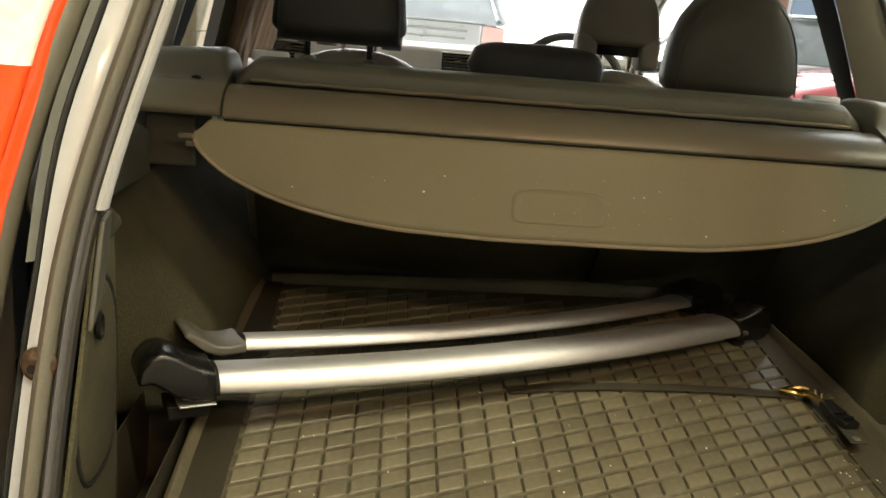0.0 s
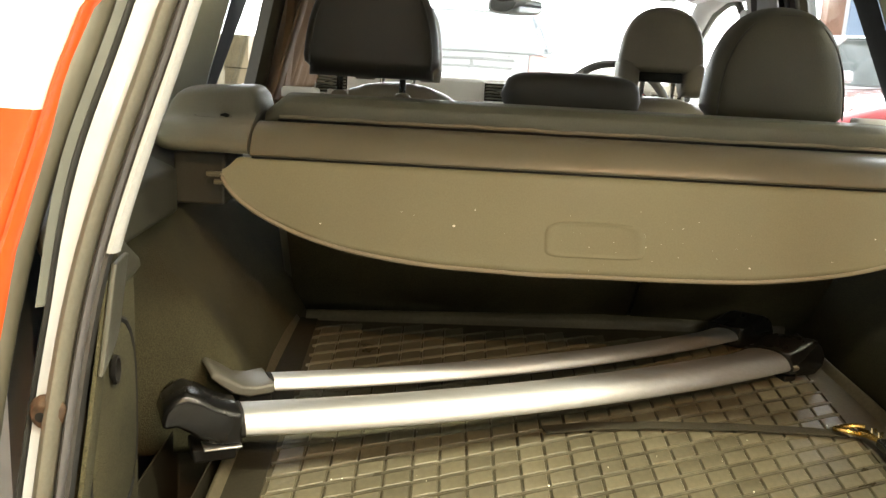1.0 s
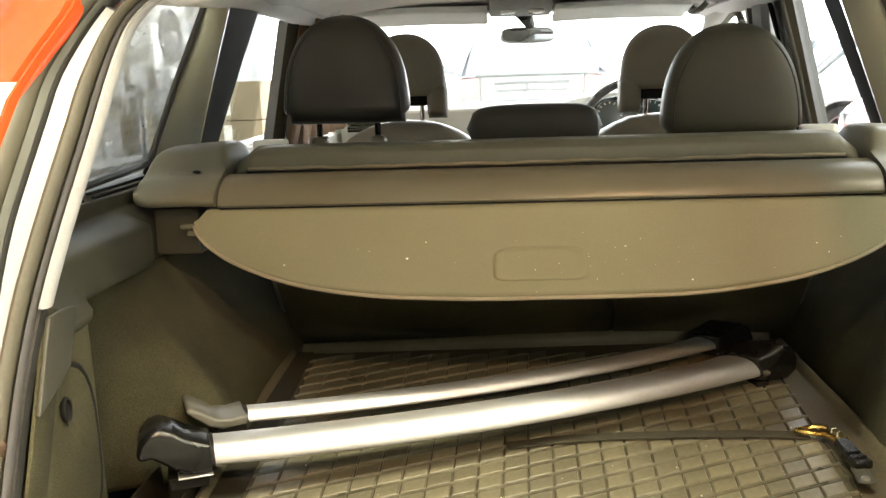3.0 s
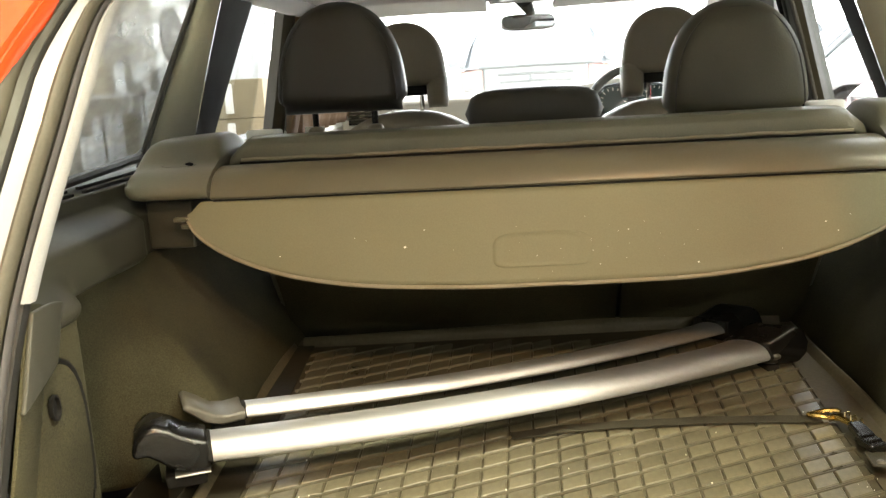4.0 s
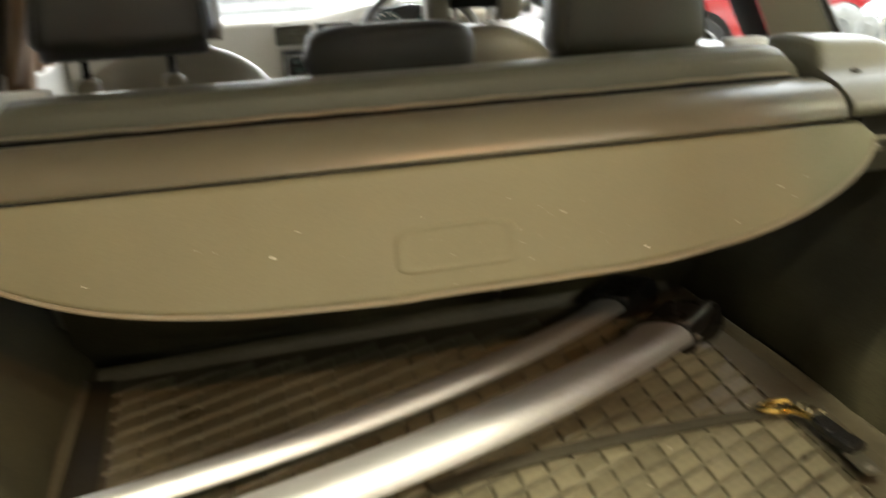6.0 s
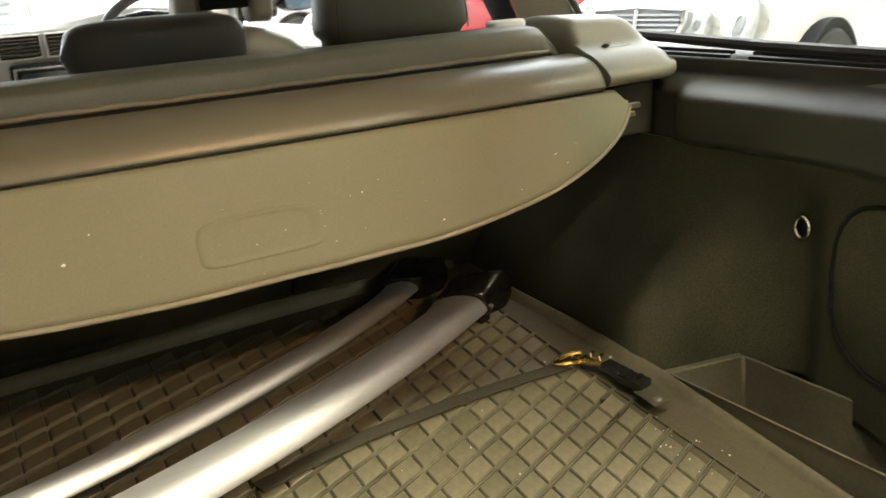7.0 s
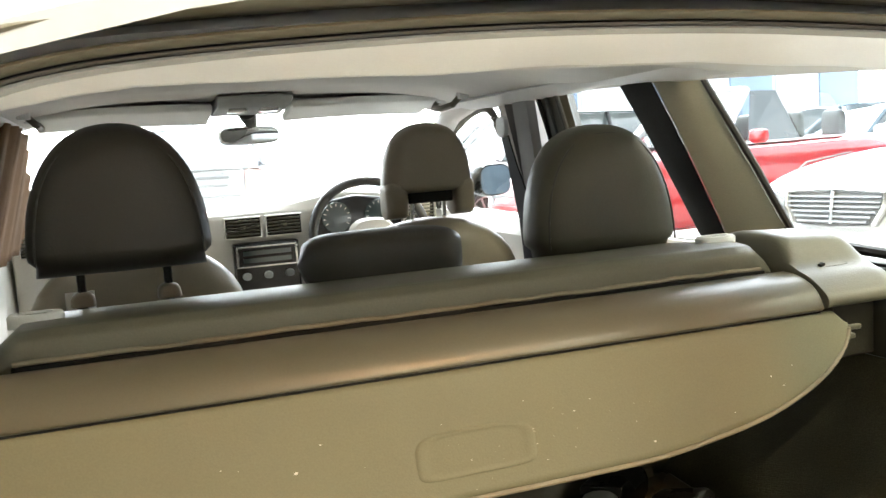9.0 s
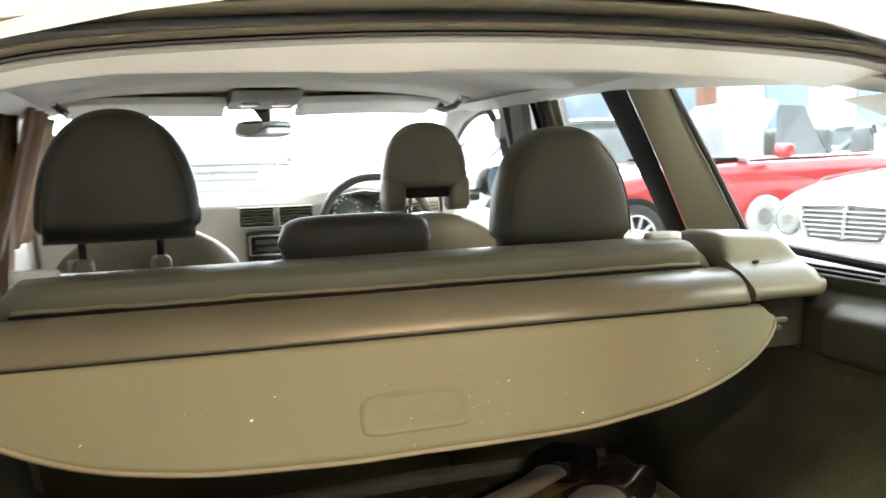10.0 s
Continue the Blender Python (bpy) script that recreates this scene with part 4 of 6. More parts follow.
for sx in (-1, 1):
    bm = bmesh.new()
    box(bm, min(sx * 0.535, sx * 0.560), max(sx * 0.535, sx * 0.560), 0.998, 1.006, 0.926, 0.933)
    part("end_pin", bm, "trim", cover, bevel=0.002)
    bm = bmesh.new()
    box(bm, min(sx * 0.534, sx * 0.549), max(sx * 0.534, sx * 0.549), 0.997, 1.005, 0.915, 0.922)
    part("end_pin", bm, "trim", cover, bevel=0.002)

# ---- ribbed rubber mat ----
mat_ob = thing("boot_mat", (0, 0.9, 0.583), "dusty black rubber boot mat with raised rim and block pattern", "boot mat")
MZ = 0.590
SLOPE = 0.125


def lift(y):
    """Rise of the floor and mat towards the seat, set to fit the camera's view."""
    return SLOPE * (y - 0.978)


def raised(bm):
    for v in bm.verts:
        v.co.z += lift(v.co.y)
    return bm


bm = bmesh.new()
box(bm, -0.500, 0.482, 0.47, 1.335, 0.583, MZ)
part("mat_base", raised(bm), "mat_base", mat_ob, smooth=False)
# Left border in the darker rubber, which carries its shade as colour.
bm = bmesh.new()
prism(bm, [(-0.494, 0.475), (-0.440, 0.475), (-0.430, 1.295), (-0.494, 1.295)], "z", MZ - 0.001, MZ + 0.0025)
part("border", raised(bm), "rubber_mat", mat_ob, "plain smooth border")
bm = bmesh.new()
prism(bm, [(0.418, 0.475), (0.470, 0.475), (0.470, 1.30), (0.412, 1.30)], "z", MZ - 0.001, MZ + 0.0030)
part("border", raised(bm), "mat_base", mat_ob, "plain smooth border")
RIM = [(0.0, 0.0), (0.004, 0.003), (0.009, 0.011), (0.013, 0.017), (0.017, 0.019), (0.021, 0.017), (0.022, 0.0)]
# the far rim runs a little askew and grows towards its end
bm = bmesh.new()
loft(bm, [[(x, 1.284 + 0.040 * u + d * 1.2, MZ - 0.004 + h * (0.95 + 0.65 * u)) for d, h in RIM] for u, x in ((0.0, -0.452), (0.25, -0.23), (0.5, -0.01), (0.75, 0.21), (1.0, 0.44))])
part("rim", raised(bm), "rim_rubber", mat_ob, "raised far rim", bevel=0.002)
bm = bmesh.new()
loft(bm, [[(x - 0.008 + d, y, MZ - 0.004 + h * 1.1) for d, h in RIM] for x, y in ((0.462, 0.48), (0.470, 0.62), (0.474, 0.75), (0.478, 0.875), (0.474, 0.95), (0.466, 1.06), (0.452, 1.17), (0.440, 1.30))])
part("rim", raised(bm), "rim_rubber", mat_ob, "raised side rim", bevel=0.001)
bm = bmesh.new()
loft(bm, [[(x - d, y, MZ - 0.004 + h * 0.9) for d, h in RIM] for x, y in ((-0.478, 0.48), (-0.477, 0.75), (-0.474, 0.95), (-0.466, 1.10), (-0.455, 1.29))])
part("rim", raised(bm), "rim_rubber", mat_ob, "raised side rim", bevel=0.001)

# sheared grid of raised blocks: AX steps along a row, AY from row to row
AX, AY = Vector((0.0366, 0.0148)), Vector((0.0008, 0.0352))
NODE = Vector((-0.0285, 0.924))


def on_field(x, y, e=0.0):
    return -0.428 + 0.012 * (y - 1.0) - e < x < 0.414 + e and 0.485 - e < y < 1.272 + e


def block_rings():
    """A low block with slanting ends that follow the grid."""
    rings = []
    for h, c in ((0.0, 0.0), (0.0028, 0.0004), (0.0040, 0.0016)):
        ka, kb = 0.5 - 0.040 - c / AX.length, 0.5 - 0.098 - c / AY.length
        rings.append([(*(AX * sa_ * ka + AY * sb_ * kb), h) for sa_, sb_ in ((-1, -1), (1, -1), (1, 1), (-1, 1))])
    return rings


RINGS = block_rings()
bm = bmesh.new()
loft(bm, RINGS)
bmesh.ops.recalc_face_normals(bm, faces=bm.faces)
tile_me = bpy.data.meshes.new("block")
bm.to_mesh(tile_me)
bm.free()
tile_me.materials.append(M["tile"])
spots = []
for i in range(-30, 31):
    for j in range(-30, 31):
        c = NODE + AX * (i + 0.5) + AY * (j + 0.5)
        if on_field(c.x, c.y):
            spots.append((c.x, c.y))
spots.sort(key=lambda s: abs(s[1] - 0.84) + 0.3 * abs(s[0] - 0.1))
rest = bmesh.new()
for k, (x, y) in enumerate(spots):
    if k < 300:
        ob = new("block", tile_me)
        ob.parent = mat_ob
        ob.matrix_parent_inverse = Matrix.Translation(mat_ob.location).inverted()
        ob.matrix_basis = Matrix.Translation((x, y, MZ + lift(y))) @ Matrix.Rotation(math.atan(SLOPE), 4, "X")
    else:
        loft(rest, [[(x + p[0], y + p[1], MZ + p[2]) for p in ring] for ring in RINGS])
tagged(part("block_field", raised(rest), "tile", mat_ob, smooth=False), kind="stuff")
# twin ribs between the rows of blocks
bm = bmesh.new()
along = AX.normalized()
side = Vector((-along.y, along.x))
for j in range(-30, 31):
    for off in (-0.0015, 0.0015):
        base = NODE + AY * j + side * off
        ends = [u for u in [k * 0.006 for k in range(-150, 151)] if on_field((base + along * u).x, (base + along * u).y, 0.004)]
        if len(ends) < 4:
            continue
        loft(bm, [[(*(base + along * u + side * dv), MZ + h) for dv, h in ((-0.0011, -0.001), (-0.0006, 0.0040), (0.0006, 0.0040), (0.0011, -0.001))] for u in (ends[0], ends[-1])])
tagged(part("rib_field", raised(bm), "rib", mat_ob, smooth=False), kind="stuff")

# ---- roof bars lying across the mat ----
def roof_bar(a, b, bow, width, height, label, tilt=0.0, hooked=False):
    a, b = Vector(a), Vector(b)
    d = (b - a).normalized()
    s = Vector((0, 0, 1)).cross(d).normalized()          # across the bar, towards the seats
    up = Vector((0, 0, 1))
    t = thing("roof_bar", ((a + b) / 2).to_tuple()[:2] + (MZ,), label, "roof bar", "pair of roof bars")
    n = 40

    def centre(u):
        k = 4 * u * (1 - u)
        return a.lerp(b, u) - s * bow * k + up * 0.004 * k

    # wing-shaped section: thick nose towards the near side, thin far edge
    sec = [(0.50, 0.02), (0.42, 0.30), (0.20, 0.47), (-0.05, 0.50), (-0.27, 0.41), (-0.42, 0.18), (-0.50, -0.16), (-0.49, -0.36), (-0.30, -0.45), (0.10, -0.42), (0.44, -0.20)]
    for _ in range(2):                                     # round the corners of the outline
        sec = [(a_[0] * (1 - f) + b_[0] * f, a_[1] * (1 - f) + b_[1] * f) for a_, b_ in zip(sec, sec[1:] + sec[:1]) for f in (0.25, 0.75)]
    sec = [(p * width * math.cos(tilt) - q * height * math.sin(tilt), p * width * math.sin(tilt) + q * height * math.cos(tilt)) for p, q in sec]
    bm = bmesh.new()
    skew = 0.75                                            # the far end is cut at a slant
    loft(bm, [[centre(i / n) + s * p + up * q - d * max(0.0, i / n - 0.9) * 10 * skew * (p + width / 2) for p, q in sec] for i in range(n + 1)])
    part("bar_profile", bm, "alu", t, "satin aluminium wing profile", flat_angle=60)
    for end, sg in ((0.0, -1), (1.0, 1)):
        c = centre(end)
        along = d * sg
        # side outline of the foot: (outward along the bar, height)
        out = [(0.0, 0.020), (0.0, -0.022), (0.030, -0.021), (0.050, -0.013), (0.064, 0.000), (0.079, 0.011), (0.093, 0.009), (0.098, 0.017),
               (0.092, 0.036), (0.080, 0.049), (0.066, 0.052), (0.050, 0.045), (0.032, 0.032), (0.015, 0.024)]
        w, pad = 0.034, 0.060 if sg < 0 else 0.030
        if sg > 0:                                         # the far feet are shorter and lower
            out = [(0.0, 0.017), (0.0, -0.020), (0.030, -0.026), (0.060, -0.028), (0.074, -0.014), (0.076, 0.008), (0.068, 0.028), (0.056, 0.036), (0.042, 0.034), (0.020, 0.022)]
            w = 0.028
        if hooked and sg < 0:                              # this foot lies edge-on: a slim hook
            out = [(0.0, 0.010), (0.0, -0.005), (0.034, -0.008), (0.056, 0.000), (0.072, 0.015), (0.086, 0.029), (0.080, 0.034), (0.062, 0.024), (0.044, 0.011), (0.024, 0.007)]
        bm = bmesh.new()
        cut = skew * 0.5 * width if sg > 0 else 0.0
        loft(bm, [[c + along * (p - cut * (k + 1)) + up * q * (1.0 if abs(k) < 0.9 else 0.86) + s * w * k for p, q in out] for k in (-1.0, -0.8, 0.8, 1.0)])
        foot = part("foot", bm, "foot" if not (hooked and sg < 0) else "foot_grey", t, "glossy black moulded foot" if not (hooked and sg < 0) else "slim grey hooked foot", bevel=0.007 if not (hooked and sg < 0) else 0.003, flat_angle=60)
        # Black block: rubber pad, and at the hook the shade of the gap.
        bm = bmesh.new()
        loft(bm, [[c + along * p + up * q + s * w * k for p, q in (((0.004, -0.0275), (pad, -0.0275), (pad - 0.002, -0.046), (0.006, -0.046)) if not (hooked and sg < 0) else ((0.0, -0.005), (0.046, -0.004), (0.044, -0.034), (0.0, -0.034)))] for k in (-0.62, 0.85)])
        part("rubber_pad", bm, "black_soft", foot, bevel=0.003)
        if not hooked and sg < 0:
            # Added bright strip paints the highlight along the foot's lower edge.
            bm = bmesh.new()
            loft(bm, [[c + along * p + up * q + s * w * k for p, q in ((0.0, -0.0232), (0.046, -0.0232), (0.047, -0.0258), (0.0, -0.0258))] for k in (-1.0, 0.9)])
            part("foot_plate", bm, "alu", foot, "thin bright strip for the highlight under the foot", bevel=0.001)
        bm = bmesh.new()
        loft(bm, [[c + along * (p - 0.004 - (skew * (pp + width / 2) if sg > 0 else 0.0)) + up * (q * 1.04) + s * pp for pp, q in [(x * 1.03, y * 1.03) for x, y in sec]] for p in (0.0, 0.006)])
        part("end_collar", bm, "black_soft", foot)
        if sg > 0:
            bm = bmesh.new()
            bmesh.ops.create_uvsphere(bm, u_segments=14, v_segments=8, radius=1.0, matrix=Matrix.Translation(c + along * 0.010 - s * width * 0.36 - up * 0.010) @ Matrix.Diagonal((0.012, 0.007, 0.006, 1)))
            part("clamp_screw", bm, "foot_grey", foot, "grey clamp screw cap")
    return t


roof_bar((-0.474, 0.812, 0.645), (0.352, 1.143, 0.650), 0.046, 0.068, 0.036, "satin silver roof bar with black feet lying on the mat", -0.03)
roof_bar((-0.452, 0.905, 0.660), (0.312, 1.262, 0.652), 0.050, 0.044, 0.023, "satin silver roof bar lying behind the other", -0.10, True)

# ---- lashing strap with brass hook ----
strap = thing("lashing_strap", (0.25, 0.97, 0.596), "olive webbing lashing strap with brass hook lying on the mat", "strap")
line = [(-0.06, 0.940), (0.02, 0.956), (0.10, 0.966), (0.22, 0.971), (0.33, 0.971), (0.395, 0.966)]
bm = bmesh.new()
rings = []
for i, (x, y) in enumerate(line):
    j, k = max(i - 1, 0), min(i + 1, len(line) - 1)
    d = Vector((line[k][0] - line[j][0], line[k][1] - line[j][1])).normalized()
    nx, ny = -d.y, d.x
    z = 0.5955 + 0.0008 * (i % 2) + lift(y)
    rings.append([(x - nx * 0.0125, y - ny * 0.0125, z), (x + nx * 0.0125, y + ny * 0.0125, z), (x + nx * 0.0125, y + ny * 0.0125, z + 0.0018), (x - nx * 0.0125, y - ny * 0.0125, z + 0.0018)])
loft(bm, rings)
part("webbing", bm, "strap", strap, smooth=False)
bm = bmesh.new()
pts = [(0.400 + 0.024 * math.cos(a), 0.964 + 0.012 * math.sin(a), 0.604 + 0.002 * math.sin(2 * a)) for a in [radians(20 + 20 * k) for k in range(17)]]
tube(bm, pts, 0.0042, 8)
part("hook", bm, "brass", strap, "brass spring hook")
bm = bmesh.new()
coil = [(0.424 + 0.006 * math.cos(a) + 0.0006 * k, 0.951 - 0.0022 * k, 0.607 + 0.006 * math.sin(a)) for k, a in enumerate([radians(60 * q) for q in range(14)])]
tube(bm, coil, 0.0024, 8)
part("coil", bm, "brass_bright", strap, "bright brass spring coil")
bm = bmesh.new()
tube(bm, [(0.408, 0.956, 0.603), (0.414, 0.944, 0.606), (0.419, 0.930, 0.606), (0.424, 0.918, 0.604)], [0.005, 0.0055, 0.0045, 0.0035], 8)
part("swivel", bm, "brass", strap, "brass swivel")
bm = bmesh.new()
m = Matrix.Translation((0.428, 0.906, 0.602)) @ Matrix.Rotation(radians(-84), 4, "Z") @ Matrix.Rotation(radians(7), 4, "Y")
prism(bm, [(-0.018, -0.010), (0.015, -0.012), (0.019, -0.006), (0.019, 0.006), (0.015, 0.012), (-0.018, 0.010)], "z", -0.006, 0.006)
bmesh.ops.transform(bm, matrix=m, verts=bm.verts)
buckle = part("buckle_body", bm, "black", strap, "black plastic buckle", bevel=0.003)
bm = bmesh.new()
m2 = Matrix.Translation((0.430, 0.872, 0.600)) @ Matrix.Rotation(radians(-78), 4, "Z") @ Matrix.Rotation(radians(3), 4, "Y")
box(bm, -0.020, 0.020, -0.013, 0.013, -0.007, 0.005, m2)
part("buckle_clip", bm, "black", buckle, bevel=0.003)
bm = bmesh.new()
for dx in (-0.010, 0.006):
    box(bm, dx - 0.003, dx + 0.003, -0.010, 0.010, 0.005, 0.008, m2)
part("buckle_lever", bm, "foot", buckle, bevel=0.0015)
bm = bmesh.new()
m3 = Matrix.Translation((0.424, 0.832, 0.593)) @ Matrix.Rotation(radians(-97), 4, "Z")
box(bm, -0.022, 0.022, -0.012, 0.012, -0.0012, 0.0012, m3)
tongue = part("buckle_tongue", bm, "trim_dark", strap, "dull grey buckle tongue", bevel=0.001)
bm = bmesh.new()
bmesh.ops.create_cone(bm, cap_ends=True, segments=16, radius1=0.006, radius2=0.004, depth=0.003, matrix=m3 @ Matrix.Translation((0.012, 0, 0.003)))
part("rivet", bm, "foot_grey", tongue)
# grit near the strap and crumbs on the mat
bm = bmesh.new()
rng = random.Random(9)
for k in range(60):
    x, y = rng.uniform(-0.38, 0.42), rng.uniform(0.5, 1.0)
    if k < 14:
        x, y = 0.420 + rng.uniform(-0.04, 0.02), 0.76 + rng.uniform(-0.06, 0.06)
    bmesh.ops.create_icosphere(bm, subdivisions=1, radius=rng.uniform(0.0006, 0.0016), matrix=Matrix.Translation((x, y, MZ + 0.0045 + lift(y))))
tagged(part("grit", bm, "cream"), "pale grit and crumbs scattered over the rubber mat", "grit", kind="stuff")

# ---- rear seat ----
rear = thing("rear_bench", (0, 1.3, 0.45), "grey leather rear bench seat, backs upright", "car seat")
BACK = [(1.092, 0.994), (1.089, 1.012), (1.093, 1.030), (1.104, 1.040), (1.135, 1.043), (1.28, 1.030), (1.36, 1.012), (1.40, 0.97), (1.60, 0.60), (1.58, 0.50), (1.40, 0.50), (1.385, 0.64)]
bm = bmesh.new()
rings = []
for i in range(33):
    x = -0.496 + 0.992 * i / 32
    outer = 0.496 - abs(x)
    k = 1 - (1 - outer / 0.04) ** 2.2 if outer < 0.04 else 1.0
    rings.append([(x, 1.20 + (y - 1.20) * (0.96 + 0.04 * k), z - 0.028 * (1 - k) * smooth(0.99, 1.03, z)) for y, z in BACK])
loft(bm, rings)
back = part("backrest", bm, "trim", rear, "grey backrest with hard rear shell", bevel=0.003, flat_angle=50)
bm = bmesh.new()
tube(bm, [(-0.472 + 0.944 * k / 40, 1.0890 - 0.0006 * math.sin(2.3 * k), 1.0072 + 0.0007 * math.sin(1.7 * k) + 0.0005 * math.sin(0.6 * k)) for k in range(41)], 0.0030, 8)
part("shell_seam", bm, "cover_edge", back, "uneven tan edge strip")
for x0, x1 in ((-0.478, 0.138), (0.146, 0.478)):
    bm = bmesh.new()
    sheet(bm, lambda u, v: (x0 + (x1 - x0) * u, 1.096 + 0.275 * v, 0.985 - 0.385 * v), 4, 6)
    part("back_carpet", bm, "carpet", back, "dark carpet on the rear of the backrest", solid=0.004)
# Black strip paints the shade in the gap between cassette and backrest.
bm = bmesh.new()
box(bm, -0.473, 0.473, 1.0820, 1.0905, 0.996, 1.0045)
part("shell_gap", bm, "black_soft", rear, smooth=False)
bm = bmesh.new()
box(bm, -0.058, 0.037, 1.0845, 1.093, 0.9985, 1.0035)
part("release_slot", bm, "black_soft", rear, bevel=0.001)
bm = bmesh.new()
prism(bm, [(1.42, 0.50), (1.44, 0.66), (1.55, 0.70), (1.85, 0.72), (1.95, 0.66), (1.95, 0.45), (1.42, 0.45)], "x", -0.60, 0.60)
part("seat_cushion", bm, "leather", rear, bevel=0.03)


def rear_headrest(cx, cy, z0, z1, posts, w=0.252):
    bm = bmesh.new()
    cushion(bm, cx, cy, z0, z1, w, w * 0.86, 0.105, round_top=0.72, round_bot=0.16, lean=0.012, e=3.4, e_top=2.3, steps=22)
    # The headrests' tones differ by light and shade painted into the leather.
    h = part("headrest", bm, "leather" if posts else "leather_lit", rear, "dark brown leather headrest with painted shade, raised" if posts else "olive grey leather headrest with painted light, pushed down", flat_angle=70)
    # piped seam round the rear face
    bm = bmesh.new()
    pts = []
    for i in range(41):
        a = math.pi * i / 40
        pts.append((cx + w * 0.43 * math.copysign(abs(math.cos(a)) ** 0.8, math.cos(a)), cy - 0.044 + 0.012 * math.sin(a), z0 + 0.02 + (z1 - z0 - 0.035) * math.sin(a) ** 0.9))
    tube(bm, pts, 0.0016, 6)
    part("seam", bm, "leather_dark", h)
    for dx in (-0.057, 0.057):
        bm = bmesh.new()
        tube(bm, [(cx + dx, cy, z0 + 0.03), (cx + dx, cy + 0.004, 0.99)], 0.006, 10)
        part("post", bm, "black", h)
        bm = bmesh.new()
        cushion(bm, cx + dx, cy + 0.004, 1.016, 1.038, 0.034, 0.03, 0.03, round_top=0.5)
        part("post_collar", bm, "leather_beige" if posts else "trim", h)


rear_headrest(-0.356, 1.390, 1.062, 1.2650, True, 0.250)
rear_headrest(0.350, 1.315, 1.018, 1.222, False)
bm = bmesh.new()
rings = []
for i in range(21):
    u = -1 + 2 * i / 20
    k = max(0.0, 1 - abs(u) ** 7) ** 0.5
    rings.append([(0.125 * u, 1.335 + 0.048 * k * math.copysign(abs(math.cos(t)) ** 0.6, math.cos(t)), 1.049 + 0.040 * k * math.copysign(abs(math.sin(t)) ** 0.6, math.sin(t)) + 0.002 * math.cos(2 * u))
                  for t in [q * math.tau / 20 for q in range(20)]])
loft(bm, rings)
mid = part("centre_headrest", bm, "leather_dark", rear, "low dark leather centre headrest", flat_angle=70)
for dx in (-0.05, 0.05):
    bm = bmesh.new()
    tube(bm, [(dx, 1.335, 1.03), (dx, 1.34, 0.99)], 0.006, 8)
    part("post", bm, "black", mid)


# pale folding latches at the ends of the backrest, and a white printed tag in front of one headrest
for kx in (-0.452, 0.455):
    bm = bmesh.new()
    loft(bm, [superring(kx, 1.165, z, 0.030 * k, 0.017 * k, 3.0, 20) for z, k in ((1.034, 1.0), (1.046, 1.0), (1.049, 0.9), (1.049, 0.62), (1.043, 0.56), (1.042, 0.05))])
    latch = part("backrest_latch", bm, "visor", back, "pale grey folding latch")
    bm = bmesh.new()
    box(bm, kx - 0.012, kx + 0.012, 1.161, 1.169, 1.043, 1.0475)
    part("latch_tongue", bm, "black_soft", latch, bevel=0.001)
tm = Matrix.Translation((-0.416, 1.392, 0.994)) @ Matrix.Rotation(radians(8), 4, "Z") @ Matrix.Rotation(radians(-8), 4, "X")
bm = bmesh.new()
box(bm, -0.019, 0.019, -0.004, 0.004, 0.0, 0.044, tm)
tag = part("printed_tag", bm, "plaster_white", back, "white printed tag", bevel=0.002)
bm = bmesh.new()
box(bm, -0.002, 0.002, -0.0052, -0.0042, 0.010, 0.032, tm)
box(bm, -0.002, 0.006, -0.0052, -0.0042, 0.030, 0.034, tm)
box(bm, -0.006, 0.005, -0.0052, -0.0042, 0.020, 0.0235, tm)
part("tag_mark", bm, "black_soft", tag, smooth=False)

# ---- front seats ----
def front_seat(cx):
    s = thing("front_seat", (cx, 2.15, 0.35), "beige and grey leather front seat with notched headrest", "car seat", "front seats")
    bm = bmesh.new()
    cushion(bm, cx, 2.16, 0.50, 1.015, 0.50, 0.44, 0.16, round_top=0.34, lean=-0.09, e=3.0, e_top=2.2, steps=22)
    part("backrest", bm, "leather_beige", s, "beige leather backrest", flat_angle=70)
    bm = bmesh.new()
    prism(bm, [(2.15, 0.42), (2.15, 0.55), (2.30, 0.60), (2.62, 0.60), (2.68, 0.52), (2.66, 0.42)], "x", cx - 0.25, cx + 0.25)
    part("seat_cushion", bm, "leather_beige", s, bevel=0.03)
    bm = bmesh.new()
    cushion(bm, cx, 2.07, 1.075, 1.240, 0.225, 0.185, 0.095, round_top=0.62, round_bot=0.1, lean=0.0, e=3.2, e_top=2.3, steps=20)
    h = part("headrest", bm, "leather_beige", s, "beige leather headrest with a notch at its foot", flat_angle=70)
    for dx in (-0.083, 0.083):
        bm = bmesh.new()
        cushion(bm, cx + dx, 2.07, 1.018, 1.11, 0.056, 0.056, 0.085, round_top=0.2, round_bot=0.2, steps=12)
        part("headrest_leg", bm, "leather_beige", h, flat_angle=70)
    bm = bmesh.new()
    box(bm, cx - 0.055, cx + 0.055, 2.045, 2.095, 1.052, 1.082)
    part("notch_lining", bm, "black_soft", h, bevel=0.004)
    for dx in (-0.04, 0.04):
        bm = bmesh.new()
        tube(bm, [(cx + dx, 2.07, 1.06), (cx + dx, 2.075, 0.98)], 0.006, 8)
        part("post", bm, "chrome", h)
    return s


first_seat = front_seat(-0.31)
copy_thing(first_seat, Matrix.Translation((0.42, 2.15, 0.35)))

